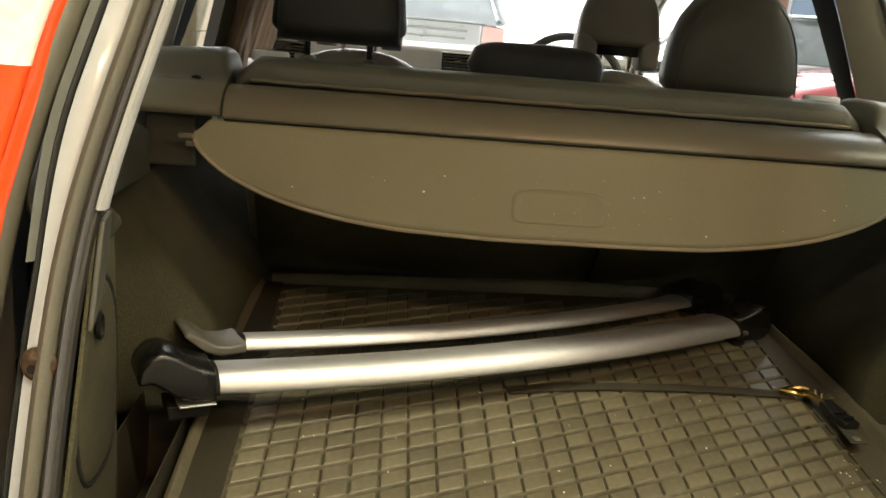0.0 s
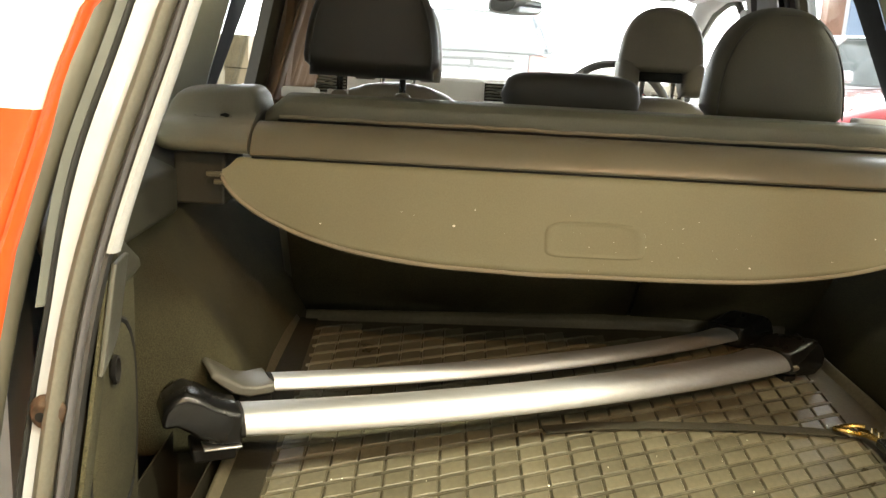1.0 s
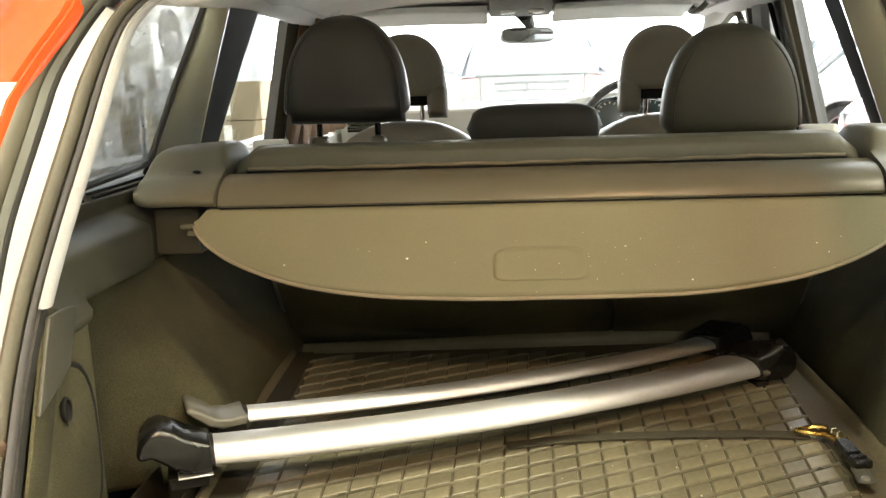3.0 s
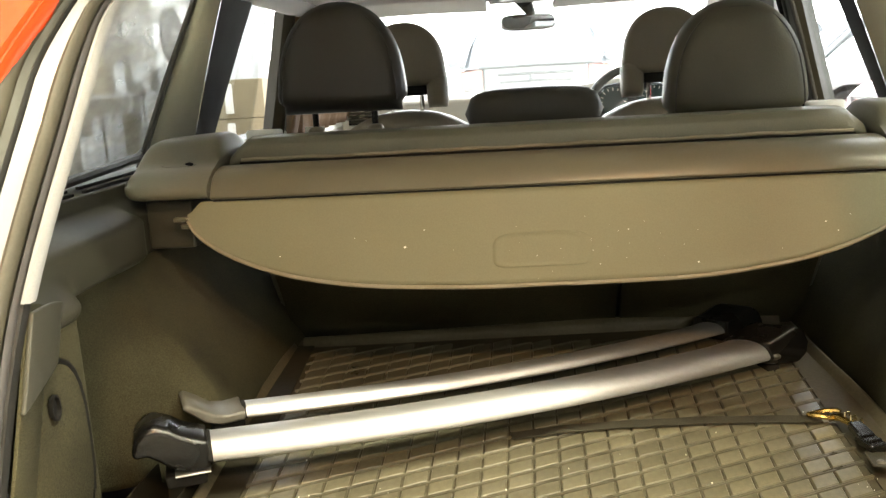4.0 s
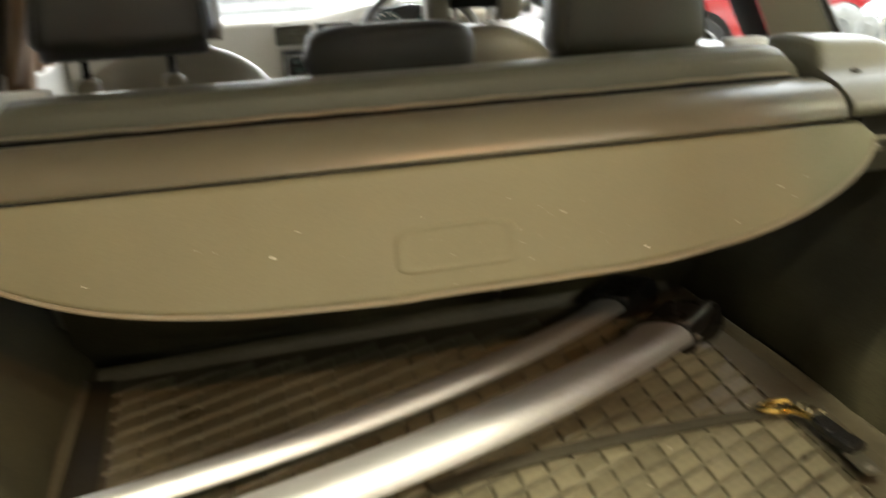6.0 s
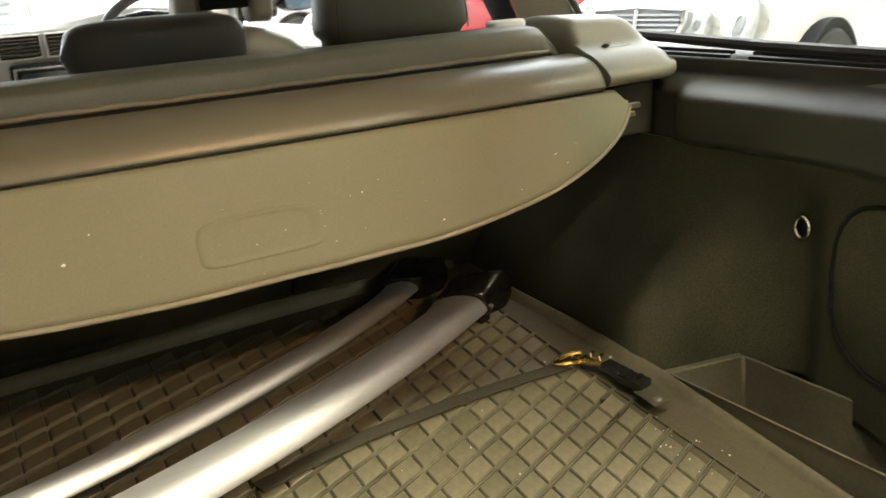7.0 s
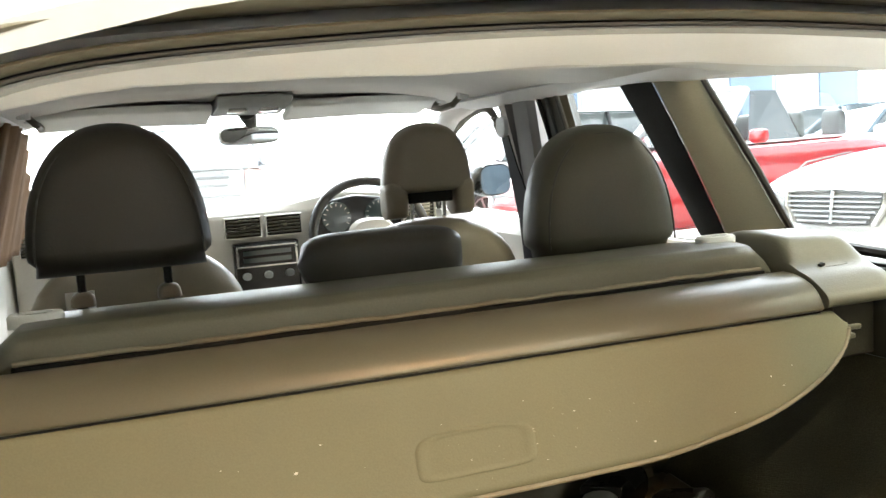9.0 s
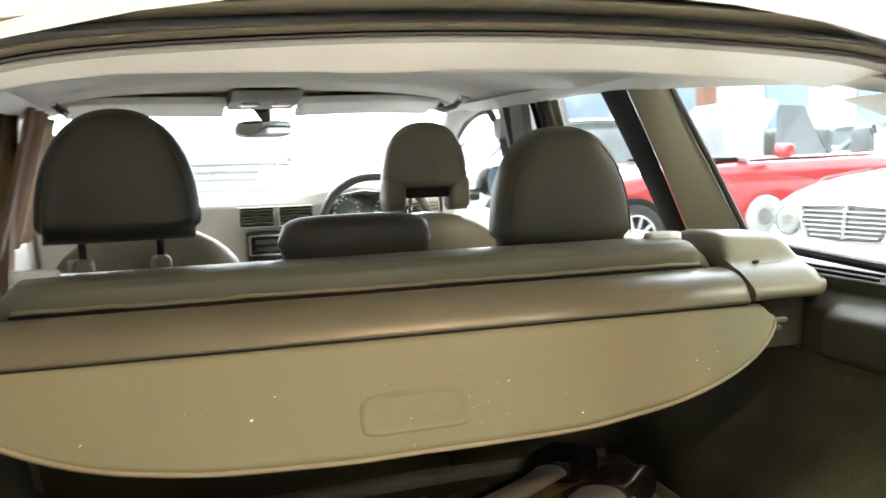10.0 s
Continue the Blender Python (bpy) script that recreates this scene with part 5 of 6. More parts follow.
# ---- dashboard ----
dash = thing("dashboard", (0, 3.0, 0.5), "light grey dashboard with air vents and radio", "dashboard")
bm = bmesh.new()
rings = []
for i in range(15):
    u = -1 + 2 * i / 14
    x = 0.64 * u
    back = 0.05 * u * u
    hump = 0.035 * math.exp(-((x - 0.37) / 0.16) ** 2)
    rings.append([(x, 2.93 - back * 0.4, 0.62), (x, 2.90 - back * 0.4, 0.90), (x, 2.905 - back, 0.985), (x, 2.93 - back, 1.002 + hump), (x, 3.02, 1.005 + hump), (x, 3.25, 0.985), (x, 3.25, 0.60)])
loft(bm, rings)
part("dash_body", bm, "dash", dash, bevel=0.008)
for cx in (0.022, 0.150, -0.56, 0.60):
    bm = bmesh.new()
    box(bm, cx - 0.056, cx + 0.056, 2.872, 2.89, 0.918, 0.978)
    frame_ob = part("air_vent", bm, "black", dash, "black slatted air vent", bevel=0.005)
    for k in range(5):
        bm = bmesh.new()
        m = Matrix.Translation((cx, 2.866, 0.927 + 0.0105 * k)) @ Matrix.Rotation(radians(-20), 4, "X")
        box(bm, -0.050, 0.050, -0.009, 0.009, -0.0012, 0.0012, m)
        part("vent_slat", bm, "trim", frame_ob, smooth=False)
    bm = bmesh.new()
    box(bm, cx - 0.008, cx + 0.008, 2.852, 2.868, 0.944, 0.954)
    part("vent_knob", bm, "trim", frame_ob, bevel=0.002)
    bm = bmesh.new()
    for a, b in (((cx - 0.058, 0.914), (cx + 0.058, 0.918)), ((cx - 0.058, 0.978), (cx + 0.058, 0.982))):
        box(bm, a[0], b[0], 2.862, 2.885, a[1], b[1])
    for xx in (cx - 0.058, cx + 0.054):
        box(bm, xx, xx + 0.004, 2.862, 2.885, 0.918, 0.978)
    part("vent_frame", bm, "dash", frame_ob, bevel=0.001)
bm = bmesh.new()
box(bm, -0.015, 0.19, 2.855, 2.90, 0.66, 0.900)
stack = part("centre_console", bm, "black", dash, "dark centre console", bevel=0.008)
bm = bmesh.new()
for x0, x1, z0, z1 in ((-0.008, 0.182, 0.884, 0.890), (-0.008, 0.182, 0.815, 0.821), (-0.008, -0.002, 0.821, 0.884), (0.176, 0.182, 0.821, 0.884)):
    box(bm, x0, x1, 2.848, 2.856, z0, z1)
part("radio_frame", bm, "chrome", stack, bevel=0.001)
for z0 in (0.858, 0.832):
    bm = bmesh.new()
    box(bm, 0.012, 0.162, 2.846, 2.856, z0, z0 + 0.016)
    part("radio_panel", bm, "glass_dark", stack, smooth=False)
for kx in (0.02, 0.087, 0.154):
    bm = bmesh.new()
    bmesh.ops.create_cone(bm, cap_ends=True, segments=18, radius1=0.014, radius2=0.012, depth=0.016, matrix=Matrix.Translation((kx, 2.848, 0.785)) @ Matrix.Rotation(radians(90), 4, "X"))
    part("radio_knob", bm, "grey_steel", stack, bevel=0.001)
bm = bmesh.new()
prism(bm, [(0.235, 0.90), (0.535, 0.90), (0.53, 0.965), (0.48, 1.010), (0.38, 1.025), (0.29, 1.010), (0.24, 0.965)], "y", 2.845, 2.95)
cluster = part("instrument_hood", bm, "black", dash, "black instrument hood", bevel=0.01)
for kx in (0.315, 0.455):
    bm = bmesh.new()
    bmesh.ops.create_cone(bm, cap_ends=True, segments=28, radius1=0.050, radius2=0.048, depth=0.008, matrix=Matrix.Translation((kx, 2.841, 0.957)) @ Matrix.Rotation(radians(90), 4, "X"))
    part("dial", bm, "glass_dark", cluster, "round instrument dial", bevel=0.001)
    bm = bmesh.new()
    for k in range(11):
        a = radians(-30 + 24 * k)
        m = Matrix.Translation((kx + 0.040 * math.cos(a), 2.836, 0.957 + 0.040 * math.sin(a))) @ Matrix.Rotation(-a, 4, "Y")
        box(bm, -0.004, 0.004, -0.001, 0.001, -0.0008, 0.0008, m)
    part("dial_marks", bm, "cream", cluster, smooth=False)

# steering wheel
wheel = thing("steering_wheel", (0.395, 2.72, 0.90), "dark leather steering wheel with grey spokes", "steering wheel")
wm = Matrix.Translation((0.395, 2.72, 0.905)) @ Matrix.Rotation(radians(90 - 22), 4, "X")
bm = bmesh.new()
rings = []
for k in range(48):
    a = k * math.tau / 48
    c, r = Vector((math.cos(a), math.sin(a), 0)), 0.183
    rings.append([wm @ (c * (r + 0.0145 * math.cos(q * math.tau / 12)) + Vector((0, 0, 0.0145 * math.sin(q * math.tau / 12)))) for q in range(12)])
rings.append(rings[0])
loft(bm, rings, caps=False)
bmesh.ops.remove_doubles(bm, verts=bm.verts, dist=0.0005)
part("wheel_rim", bm, "leather", wheel)
bm = bmesh.new()
rings = []
for h, k in ((-0.02, 0.9), (0.0, 1.0), (0.02, 0.98), (0.032, 0.8)):
    rings.append([wm @ Vector((x, y, h)) for x, y, _ in superring(0, -0.01, 0, 0.075 * k, 0.065 * k, 2.8, 24)])
loft(bm, rings)
part("hub_pad", bm, "dash", wheel)
for a in (200, 340, 270):
    bm = bmesh.new()
    d = Vector((math.cos(radians(a)), math.sin(radians(a)), 0))
    tube(bm, [wm @ (d * 0.06), wm @ (d * 0.12), wm @ (d * 0.18)], [0.022, 0.016, 0.014], 10, 0.5)
    part("spoke", bm, "dash", wheel)

# mirrors, sun visors, roof console, grab handles
mir = thing("rear_view_mirror", (0.02, 2.60, 1.24), "rear-view mirror with glare painted pale on its housing, on a black windscreen stalk", "mirror")
mm = Matrix.Translation((0.028, 2.58, 1.262)) @ Matrix.Rotation(radians(8), 4, "Z") @ Matrix.Rotation(radians(-7), 4, "X")
bm = bmesh.new()
rings = [[mm @ Vector((x, dy, z)) for x, z, _ in superring(0, 0, 0, 0.086 * k, 0.025 * k, 4, 28)] for dy, k in ((0.03, 0.5), (0.02, 0.9), (0.0, 1.0), (-0.006, 0.97))]
loft(bm, rings)
# Housing is coloured pale to paint in the windscreen's glare.
part("mirror_housing", bm, "visor", mir)
bm = bmesh.new()
loft(bm, [[mm @ Vector((x, dy, z)) for x, z, _ in superring(0, 0, 0, 0.081, 0.021, 4, 28)] for dy in (-0.0075, -0.0095)])
part("mirror_pane", bm, "mirror", mir)
bm = bmesh.new()
tube(bm, [(0.040, 2.605, 1.268), (0.036, 2.585, 1.296), (0.015, 2.50, 1.330)], [0.012, 0.018, 0.030], 10)
part("mirror_stalk", bm, "black", mir)
for x0, x1 in ((-0.50, -0.095), (0.098, 0.485)):
    v = thing("sun_visor", ((x0 + x1) / 2, 2.42, 1.31), "grey sun visor folded up against the headliner", "sun visor", "sun visors")
    bm = bmesh.new()
    sheet(bm, lambda u, w: (x0 + (x1 - x0) * u, 2.30 + 0.15 * w, 1.327 - 0.026 * w + 0.004 * math.sin(math.pi * u)), 10, 6)
    part("visor_board", bm, "visor", v, solid=0.022, bevel=0.006)
    bm = bmesh.new()
    tube(bm, [(x0 + 0.02, 2.455, 1.322), (x1 - 0.02, 2.455, 1.322)], 0.006, 8)
    part("visor_rod", bm, "visor", v)
bm = bmesh.new()
prism(bm, [(2.40, 1.325), (2.44, 1.322), (2.50, 1.324), (2.53, 1.335), (2.50, 1.358), (2.40, 1.362)], "x", -0.56, 0.56)
part("windscreen_header", bm, "headliner", wagon, bevel=0.006)
con = thing("roof_console", (0, 2.36, 1.30), "grey roof console with reading lamps", "roof console")
bm = bmesh.new()
prism(bm, [(2.22, 1.345), (2.26, 1.326), (2.42, 1.311), (2.46, 1.325), (2.46, 1.345), (2.22, 1.35)], "x", -0.088, 0.090)
part("console_body", bm, "grey_steel", con, bevel=0.006)
for dx in (-0.035, 0.045):
    bm = bmesh.new()
    box(bm, dx - 0.022, dx + 0.022, 2.30, 2.36, 1.313, 1.322)
    part("reading_lamp", bm, "lamp_clear", con, bevel=0.003)
for sx in (-1, 1):
    yy = 2.25
    g = thing("grab_handle", (sx * 0.48, yy, 1.31), "pale grey folding grab handle on the roof edge", "grab handle", "grab handles")
    bm = bmesh.new()
    tube(bm, [(sx * 0.505, yy - 0.08, 1.326), (sx * 0.482, yy - 0.07, 1.300), (sx * 0.478, yy, 1.295), (sx * 0.482, yy + 0.07, 1.300), (sx * 0.505, yy + 0.08, 1.326)], 0.008, 10)
    part("grip", bm, "seal", g)
    for dy in (-0.08, 0.08):
        bm = bmesh.new()
        box(bm, sx * 0.505 - 0.014, sx * 0.505 + 0.014, yy + dy - 0.012, yy + dy + 0.012, 1.312, 1.340)
        part("hinge_block", bm, "visor", g, bevel=0.004)

# seat belt on the centre post
for sx in (1,):
    b = thing("seat_belt", (sx * 0.645, 2.07, 0.9), "black seat belt hanging on the centre post", "seat belt", "front seat belts")
    bm = bmesh.new()
    rings = []
    for z, x, y in ((1.215, 0.564, 2.062), (1.15, 0.574, 2.050), (1.08, 0.588, 2.045), (1.0, 0.604, 2.045), (0.8, 0.62, 2.05), (0.55, 0.63, 2.05)):
        w = 0.020 + 0.022 * smooth(1.2, 1.02, z)
        rings.append([(sx * x, y - w, z), (sx * x, y + w, z), (sx * (x + 0.003), y + w, z), (sx * (x + 0.003), y - w, z)])
    loft(bm, rings)
    part("belt_webbing", bm, "black_soft", b, smooth=False)
    bm = bmesh.new()
    loft(bm, [[(sx * (0.566 - d), 2.062 + y, 1.235 + z) for y, z, _ in superring(0, 0, 0, 0.026, 0.026, 3, 16)] for d in (0.0, 0.012)])
    part("belt_guide", bm, "visor", b, bevel=0.003)

# door mirror outside the driver's window
for sx in (1,):
    d = thing("door_mirror", (sx * 0.95, 3.17, 1.03), "black door mirror with pale glass", "door mirror")
    mk = Matrix.Translation((sx * 0.955, 3.17, 1.066)) @ Matrix.Rotation(radians(sx * 24), 4, "Z")
    bm = bmesh.new()
    loft(bm, [[mk @ Vector((x * k, dy, z * k)) for x, z, _ in superring(0, 0, 0, 0.086, 0.060, 3.6, 28)] for dy, k in ((0.10, 0.35), (0.07, 0.8), (0.02, 1.0), (0.0, 1.0), (-0.008, 0.97), (-0.008, 0.90))])
    part("mirror_shell", bm, "black", d)
    bm = bmesh.new()
    loft(bm, [[mk @ Vector((x, dy, z)) for x, z, _ in superring(0, 0, 0, 0.078, 0.053, 3.6, 28)] for dy in (-0.007, -0.010)])
    part("mirror_pane", bm, "mirror", d)
    bm = bmesh.new()
    tube(bm, [(sx * 0.74, 3.20, 1.01), (sx * 0.87, 3.19, 1.02)], 0.026, 10)
    part("mirror_arm", bm, "black", d)

# ---- cars parked in the hall ----
HALL = Matrix.Translation((-0.3, 0.05, 0)) @ Matrix.Rotation(radians(1.5), 4, "Z") @ Matrix.Translation((0.3, -0.05, 0))


def parked_car(name, label, paint, m, length=4.6, width=1.8, height=1.45, hood=0.92, belt=0.95, open_top=False, grille="slats", tall=0.0, windows="glass_dark", cowl=0.0, hatch=0.0):
    """A car with its nose at x = 0 and its tail at x = length, centred on y, standing on z = 0; then set at the pose m."""
    c = thing(name, (0, 0, 0), label, "car", "cars parked in the hall")
    w = width / 2
    L = length
    # (x along the car, half width, lower edge, shoulder, top of the bonnet or boot)
    st = [(0.00, 0.62, 0.32, 0.52, 0.60), (0.04, 0.74, 0.22, 0.58, 0.70), (0.16, 0.86, 0.20, 0.64, 0.78), (0.45, 0.95, 0.20, 0.72, hood - 0.07), (0.9, 0.99, 0.20, 0.80, hood - 0.01), (1.35, 1.0, 0.20, belt - 0.10, hood + 0.02),
          (1.8, 1.0, 0.20, belt - 0.08, belt), (0.62 * L, 1.0, 0.20, belt - 0.08, belt), (0.80 * L, 1.0, 0.20, belt - 0.08, belt + 0.02), (0.92 * L, 0.96, 0.22, belt - 0.10, belt + 0.02), (0.985 * L, 0.86, 0.28, belt - 0.16, belt - 0.02), (L, 0.74, 0.36, 0.6, belt - 0.12)]
    bm = bmesh.new()
    rings = []
    for x, k, z0, z1, z2 in st:
        h = w * k
        rings.append([(x, -h * 0.86, z0), (x, -h * 0.97, z0 + 0.10), (x, -h, (z0 + z1) / 2), (x, -h * 0.985, z1), (x, -h * 0.90, z2 - 0.03), (x, -h * 0.62, z2), (x, 0, z2 + 0.02),
                      (x, h * 0.62, z2), (x, h * 0.90, z2 - 0.03), (x, h * 0.985, z1), (x, h, (z0 + z1) / 2), (x, h * 0.97, z0 + 0.10), (x, h * 0.86, z0), (x, 0, z0)])
    loft(bm, rings)
    body = part("body", bm, paint, c, subsurf=2, flat_angle=180)
    # cabin
    cab = [(1.30, 0.80, belt - 0.02), (1.95 + 0.0, 0.66, height - 0.02), (2.3, 0.66, height), (0.66 * L, 0.65, height - 0.02), (0.76 * L, 0.62, height - 0.09), (0.90 * L, 0.74, belt + 0.0)]
    cab = [(x + cowl * (1 - k / 5), hw, z) for k, (x, hw, z) in enumerate(cab)]
    c1 = 0.8 * cowl
    if tall:
        cab = [(1.10, 0.84, belt - 0.02), (1.70, 0.74, height - 0.02), (2.2, 0.74, height), (0.80 * L, 0.72, height - 0.03), (0.92 * L, 0.70, height - 0.10), (0.985 * L, 0.80, belt)]
    if not open_top:
        bm = bmesh.new()
        rings = [[(x, -w * 0.90, belt - 0.03), (x, -w * (k + 0.5 * (0.90 - k) * (1 - (z - belt) / (height - belt))), belt + (z - belt) * 0.5), (x, -w * k, z - 0.02), (x, -w * k * 0.8, z), (x, w * k * 0.8, z), (x, w * k, z - 0.02),
                  (x, w * (k + 0.5 * (0.90 - k) * (1 - (z - belt) / (height - belt))), belt + (z - belt) * 0.5), (x, w * 0.90, belt - 0.03)] for x, k, z in cab]
        loft(bm, rings)
        part("window_band", bm, windows, c, "tinted or glare-painted windows", flat_angle=50)
        bm = bmesh.new()
        roof = [q for q in cab[1:-1]]
        loft(bm, [[(x, -w * k * 1.01, z - 0.05), (x, -w * k * 0.86, z + 0.008), (x, 0, z + 0.022), (x, w * k * 0.86, z + 0.008), (x, w * k * 1.01, z - 0.05), (x, 0, z - 0.06)] for x, k, z in roof])
        part("roof", bm, paint, c, flat_angle=80)
    # pillars
    for sy in (-1, 1):
        xs = [(cab[0], cab[1])] if open_top else [(cab[0], cab[1]), (cab[-1], cab[-2])]
        for lo, hi in xs:
            bm = bmesh.new()
            tube(bm, [(lo[0], sy * w * 0.885, lo[2]), ((lo[0] + hi[0]) / 2, sy * w * (hi[1] + 0.90) / 2, (lo[2] + hi[2]) / 2 + 0.02), (hi[0], sy * w * hi[1] * 1.01, hi[2] - 0.01)], 0.058 if open_top else 0.038, 8)
            part("pillar", bm, "car_white" if open_top else paint, c)
        if not open_top:
            bm = bmesh.new()
            mx = (cab[2][0] + cab[3][0]) / 2
            tube(bm, [(mx, sy * w * 0.905, belt - 0.02), (mx - 0.03, sy * w * cab[2][1] * 1.03, height - 0.04)], 0.030, 8)
            part("pillar", bm, "black" if windows != "glass_pale" else paint, c)
        # mirror
        bm = bmesh.new()
        cushion(bm, 1.62 + cowl, sy * (w + 0.11), belt + 0.0, belt + 0.14, 0.12, 0.10, 0.22, round_top=0.5, round_bot=0.3)
        part("side_mirror", bm, paint, c)
        # wheels
        for wx in (0.86 - 0.4 * max(cowl, 0.0), L - 0.92):
            bm = bmesh.new()
            loft(bm, [[(wx + 0.40 * k * math.cos(a * math.tau / 32), sy * (w * 0.995 + d), 0.32 + 0.40 * k * math.sin(a * math.tau / 32)) for a in range(32)] for d, k in ((-0.2, 0.95), (0.004, 0.95), (0.006, 0.9), (-0.01, 0.84))])
            part("wheel_arch", bm, "black_soft", c)
            bm = bmesh.new()
            loft(bm, [[(wx + r * math.cos(a * math.tau / 32), sy * (w + d), 0.32 + r * math.sin(a * math.tau / 32)) for a in range(32)] for d, r in ((-0.20, 0.22), (-0.20, 0.30), (-0.17, 0.32), (-0.01, 0.32), (0.012, 0.30), (0.012, 0.225), (-0.03, 0.22))])
            wh = part("wheel", bm, "tyre", c)
            bm = bmesh.new()
            bmesh.ops.create_cone(bm, cap_ends=True, segments=24, radius1=0.055, radius2=0.045, depth=0.03, matrix=Matrix.Translation((wx, sy * (w + 0.002), 0.32)) @ Matrix.Rotation(radians(90), 4, "X"))
            for k in range(10):
                a = k * math.tau / 10
                mm_ = Matrix.Translation((wx, sy * (w - 0.002), 0.32)) @ Matrix.Rotation(a, 4, "Y")
                box(bm, 0.03, 0.215, -0.008, 0.008, -0.013, 0.013, mm_)
            rings = []
            for a in range(33):
                q = a * math.tau / 32
                rings.append([(wx + (0.215 + dr) * math.cos(q), sy * (w + dy), 0.32 + (0.215 + dr) * math.sin(q)) for dr, dy in ((0, -0.06), (0.012, 0.010), (-0.008, 0.010), (-0.012, -0.06))])
            loft(bm, rings, caps=False)
            part("rim", bm, "rim", wh, "multi-spoke alloy rim", flat_angle=30)
        # lamps
        if grille == "slats":
            for dy, r, xo in ((0.47, 0.082, 0.022), (0.715, 0.138, 0.085)):
                bm = bmesh.new()
                mm_ = Matrix.Translation((xo, sy * w * dy * 1.0, 0.695)) @ Matrix.Rotation(radians(sy * 28), 4, "Z") @ Matrix.Rotation(radians(-72), 4, "Y") @ Matrix.Diagonal((1.05, 0.86, 1, 1))
                loft(bm, [[mm_ @ Vector((k * r * math.cos(a * math.tau / 28), k * r * math.sin(a * math.tau / 28), d)) for a in range(28)] for d, k in ((-0.04, 1.0), (0.035, 1.0), (0.05, 0.9), (0.06, 0.5), (0.062, 0.05))])
                hl = part("headlamp", bm, "headlamp_glass", c, "clear oval headlamp")
                bm = bmesh.new()
                loft(bm, [[mm_ @ Vector((r * k * math.cos(a * math.tau / 28), r * k * math.sin(a * math.tau / 28), d)) for k, d in ((1.0, 0.02), (1.07, 0.03), (1.07, 0.0), (1.0, 0.0))] for a in list(range(28)) + [0]], caps=False)
                part("lamp_ring", bm, "grey_steel", hl)
                bm = bmesh.new()
                loft(bm, [[mm_ @ Vector((r * k * math.cos(a * math.tau / 20), r * k * math.sin(a * math.tau / 20), d)) for a in range(20)] for d, k in ((0.05, 0.42), (0.066, 0.40), (0.072, 0.30), (0.064, 0.26), (0.064, 0.02))])
                part("lamp_bulb", bm, "grey_steel", hl, "grey projector bulb")
        else:
            bm = bmesh.new()
            loft(bm, [[(0.05, sy * w * 0.42, 0.58), (0.10, sy * w * 0.86, 0.62), (0.22, sy * w * 0.93, 0.72), (0.12, sy * w * 0.45, 0.69)], [(0.16, sy * w * 0.42, 0.58), (0.2, sy * w * 0.80, 0.60), (0.30, sy * w * 0.86, 0.70), (0.22, sy * w * 0.45, 0.68)]])
            part("headlamp", bm, "lamp_clear", c, "clear headlamp", bevel=0.015)
        bm = bmesh.new()
        lz = 0.28 if hatch else 0.0
        loft(bm, [[(L - 0.10, sy * w * 0.70, 0.62 + lz), (L - 0.16, sy * w * 0.93, 0.62 + lz), (L - 0.16, sy * w * 0.93, 0.82 + lz), (L - 0.10, sy * w * 0.70, 0.84 + lz)],
                  [(L + 0.005, sy * w * 0.62, 0.62 + lz), (L - 0.06, sy * w * 0.90, 0.62 + lz), (L - 0.06, sy * w * 0.90, 0.80 + lz), (L - 0.005, sy * w * 0.62, 0.82 + lz)]])
        part("rear_lamp", bm, "lamp_pale" if hatch else "lamp_red", c, bevel=0.01)
    if hatch:
        # joints and trim strips across the tailgate
        for z, hw, r in ((0.86, 0.62, 0.013), (0.965, 0.46, 0.012), (1.04, 0.48, 0.014), (1.12, 0.66, 0.014)):
            bm = bmesh.new()
            tube(bm, [(L - 0.03, -w * hw, z), (L + 0.012, -w * hw * 0.9, z), (L + 0.02, 0, z + 0.006), (L + 0.012, w * hw * 0.9, z), (L - 0.03, w * hw, z)], r, 8)
            part("tailgate_strip", bm, "grey_steel", c)
        bm = bmesh.new()
        box(bm, L - 0.06, L + 0.012, -w * 0.62, w * 0.62, 0.62, 1.13)
        part("tailgate", bm, paint, c, bevel=0.03)
    # grille and number plate
    gw = 0.31 if grille == "slats" else 0.46
    bm = bmesh.new()
    outl = [(-gw, 0.785), (-gw * 0.97, 0.70), (-gw * 0.80, 0.60), (0, 0.585), (gw * 0.80, 0.60), (gw * 0.97, 0.70), (gw, 0.785), (0, 0.800)] if grille == "slats" else [(-gw, 0.66), (-gw * 0.9, 0.56), (gw * 0.9, 0.56), (gw, 0.66)]
    ga = Matrix.Translation((0.03, 0, 0.66)) @ Matrix.Rotation(radians(10), 4, "Y") @ Matrix.Translation((0, 0, -0.66)) if grille == "slats" else Matrix.Translation((0.02, 0, 0))
    gx = -0.075 if grille == "slats" else -0.02
    loft(bm, [[ga @ Vector((gx + d, y * k, 0.66 + (z - 0.66) * k)) for y, z in outl] for d, k in ((0.12, 1.0), (0.0, 1.0), (0.006, 0.93), (0.02, 0.92))])
    g = part("grille", bm, "grille_back", c, "dark grille in a bright surround", bevel=0.004)
    if grille == "slats":
        for k in range(6):
            z = 0.614 + 0.0285 * k
            half = gw * (0.72 + 0.26 * smooth(0.59, 0.72, z)) * 0.95
            bm = bmesh.new()
            loft(bm, [[ga @ Vector((gx + p, y, z + q)) for p, q in ((0.02, -0.005), (-0.008, -0.004), (-0.010, 0.008), (0.02, 0.011))] for y in (-half, half)])
            part("grille_slat", bm, "car_silver", g, smooth=False)
        bm = bmesh.new()
        box(bm, gx - 0.012, gx + 0.01, -0.010, 0.010, 0.60, 0.79, ga)
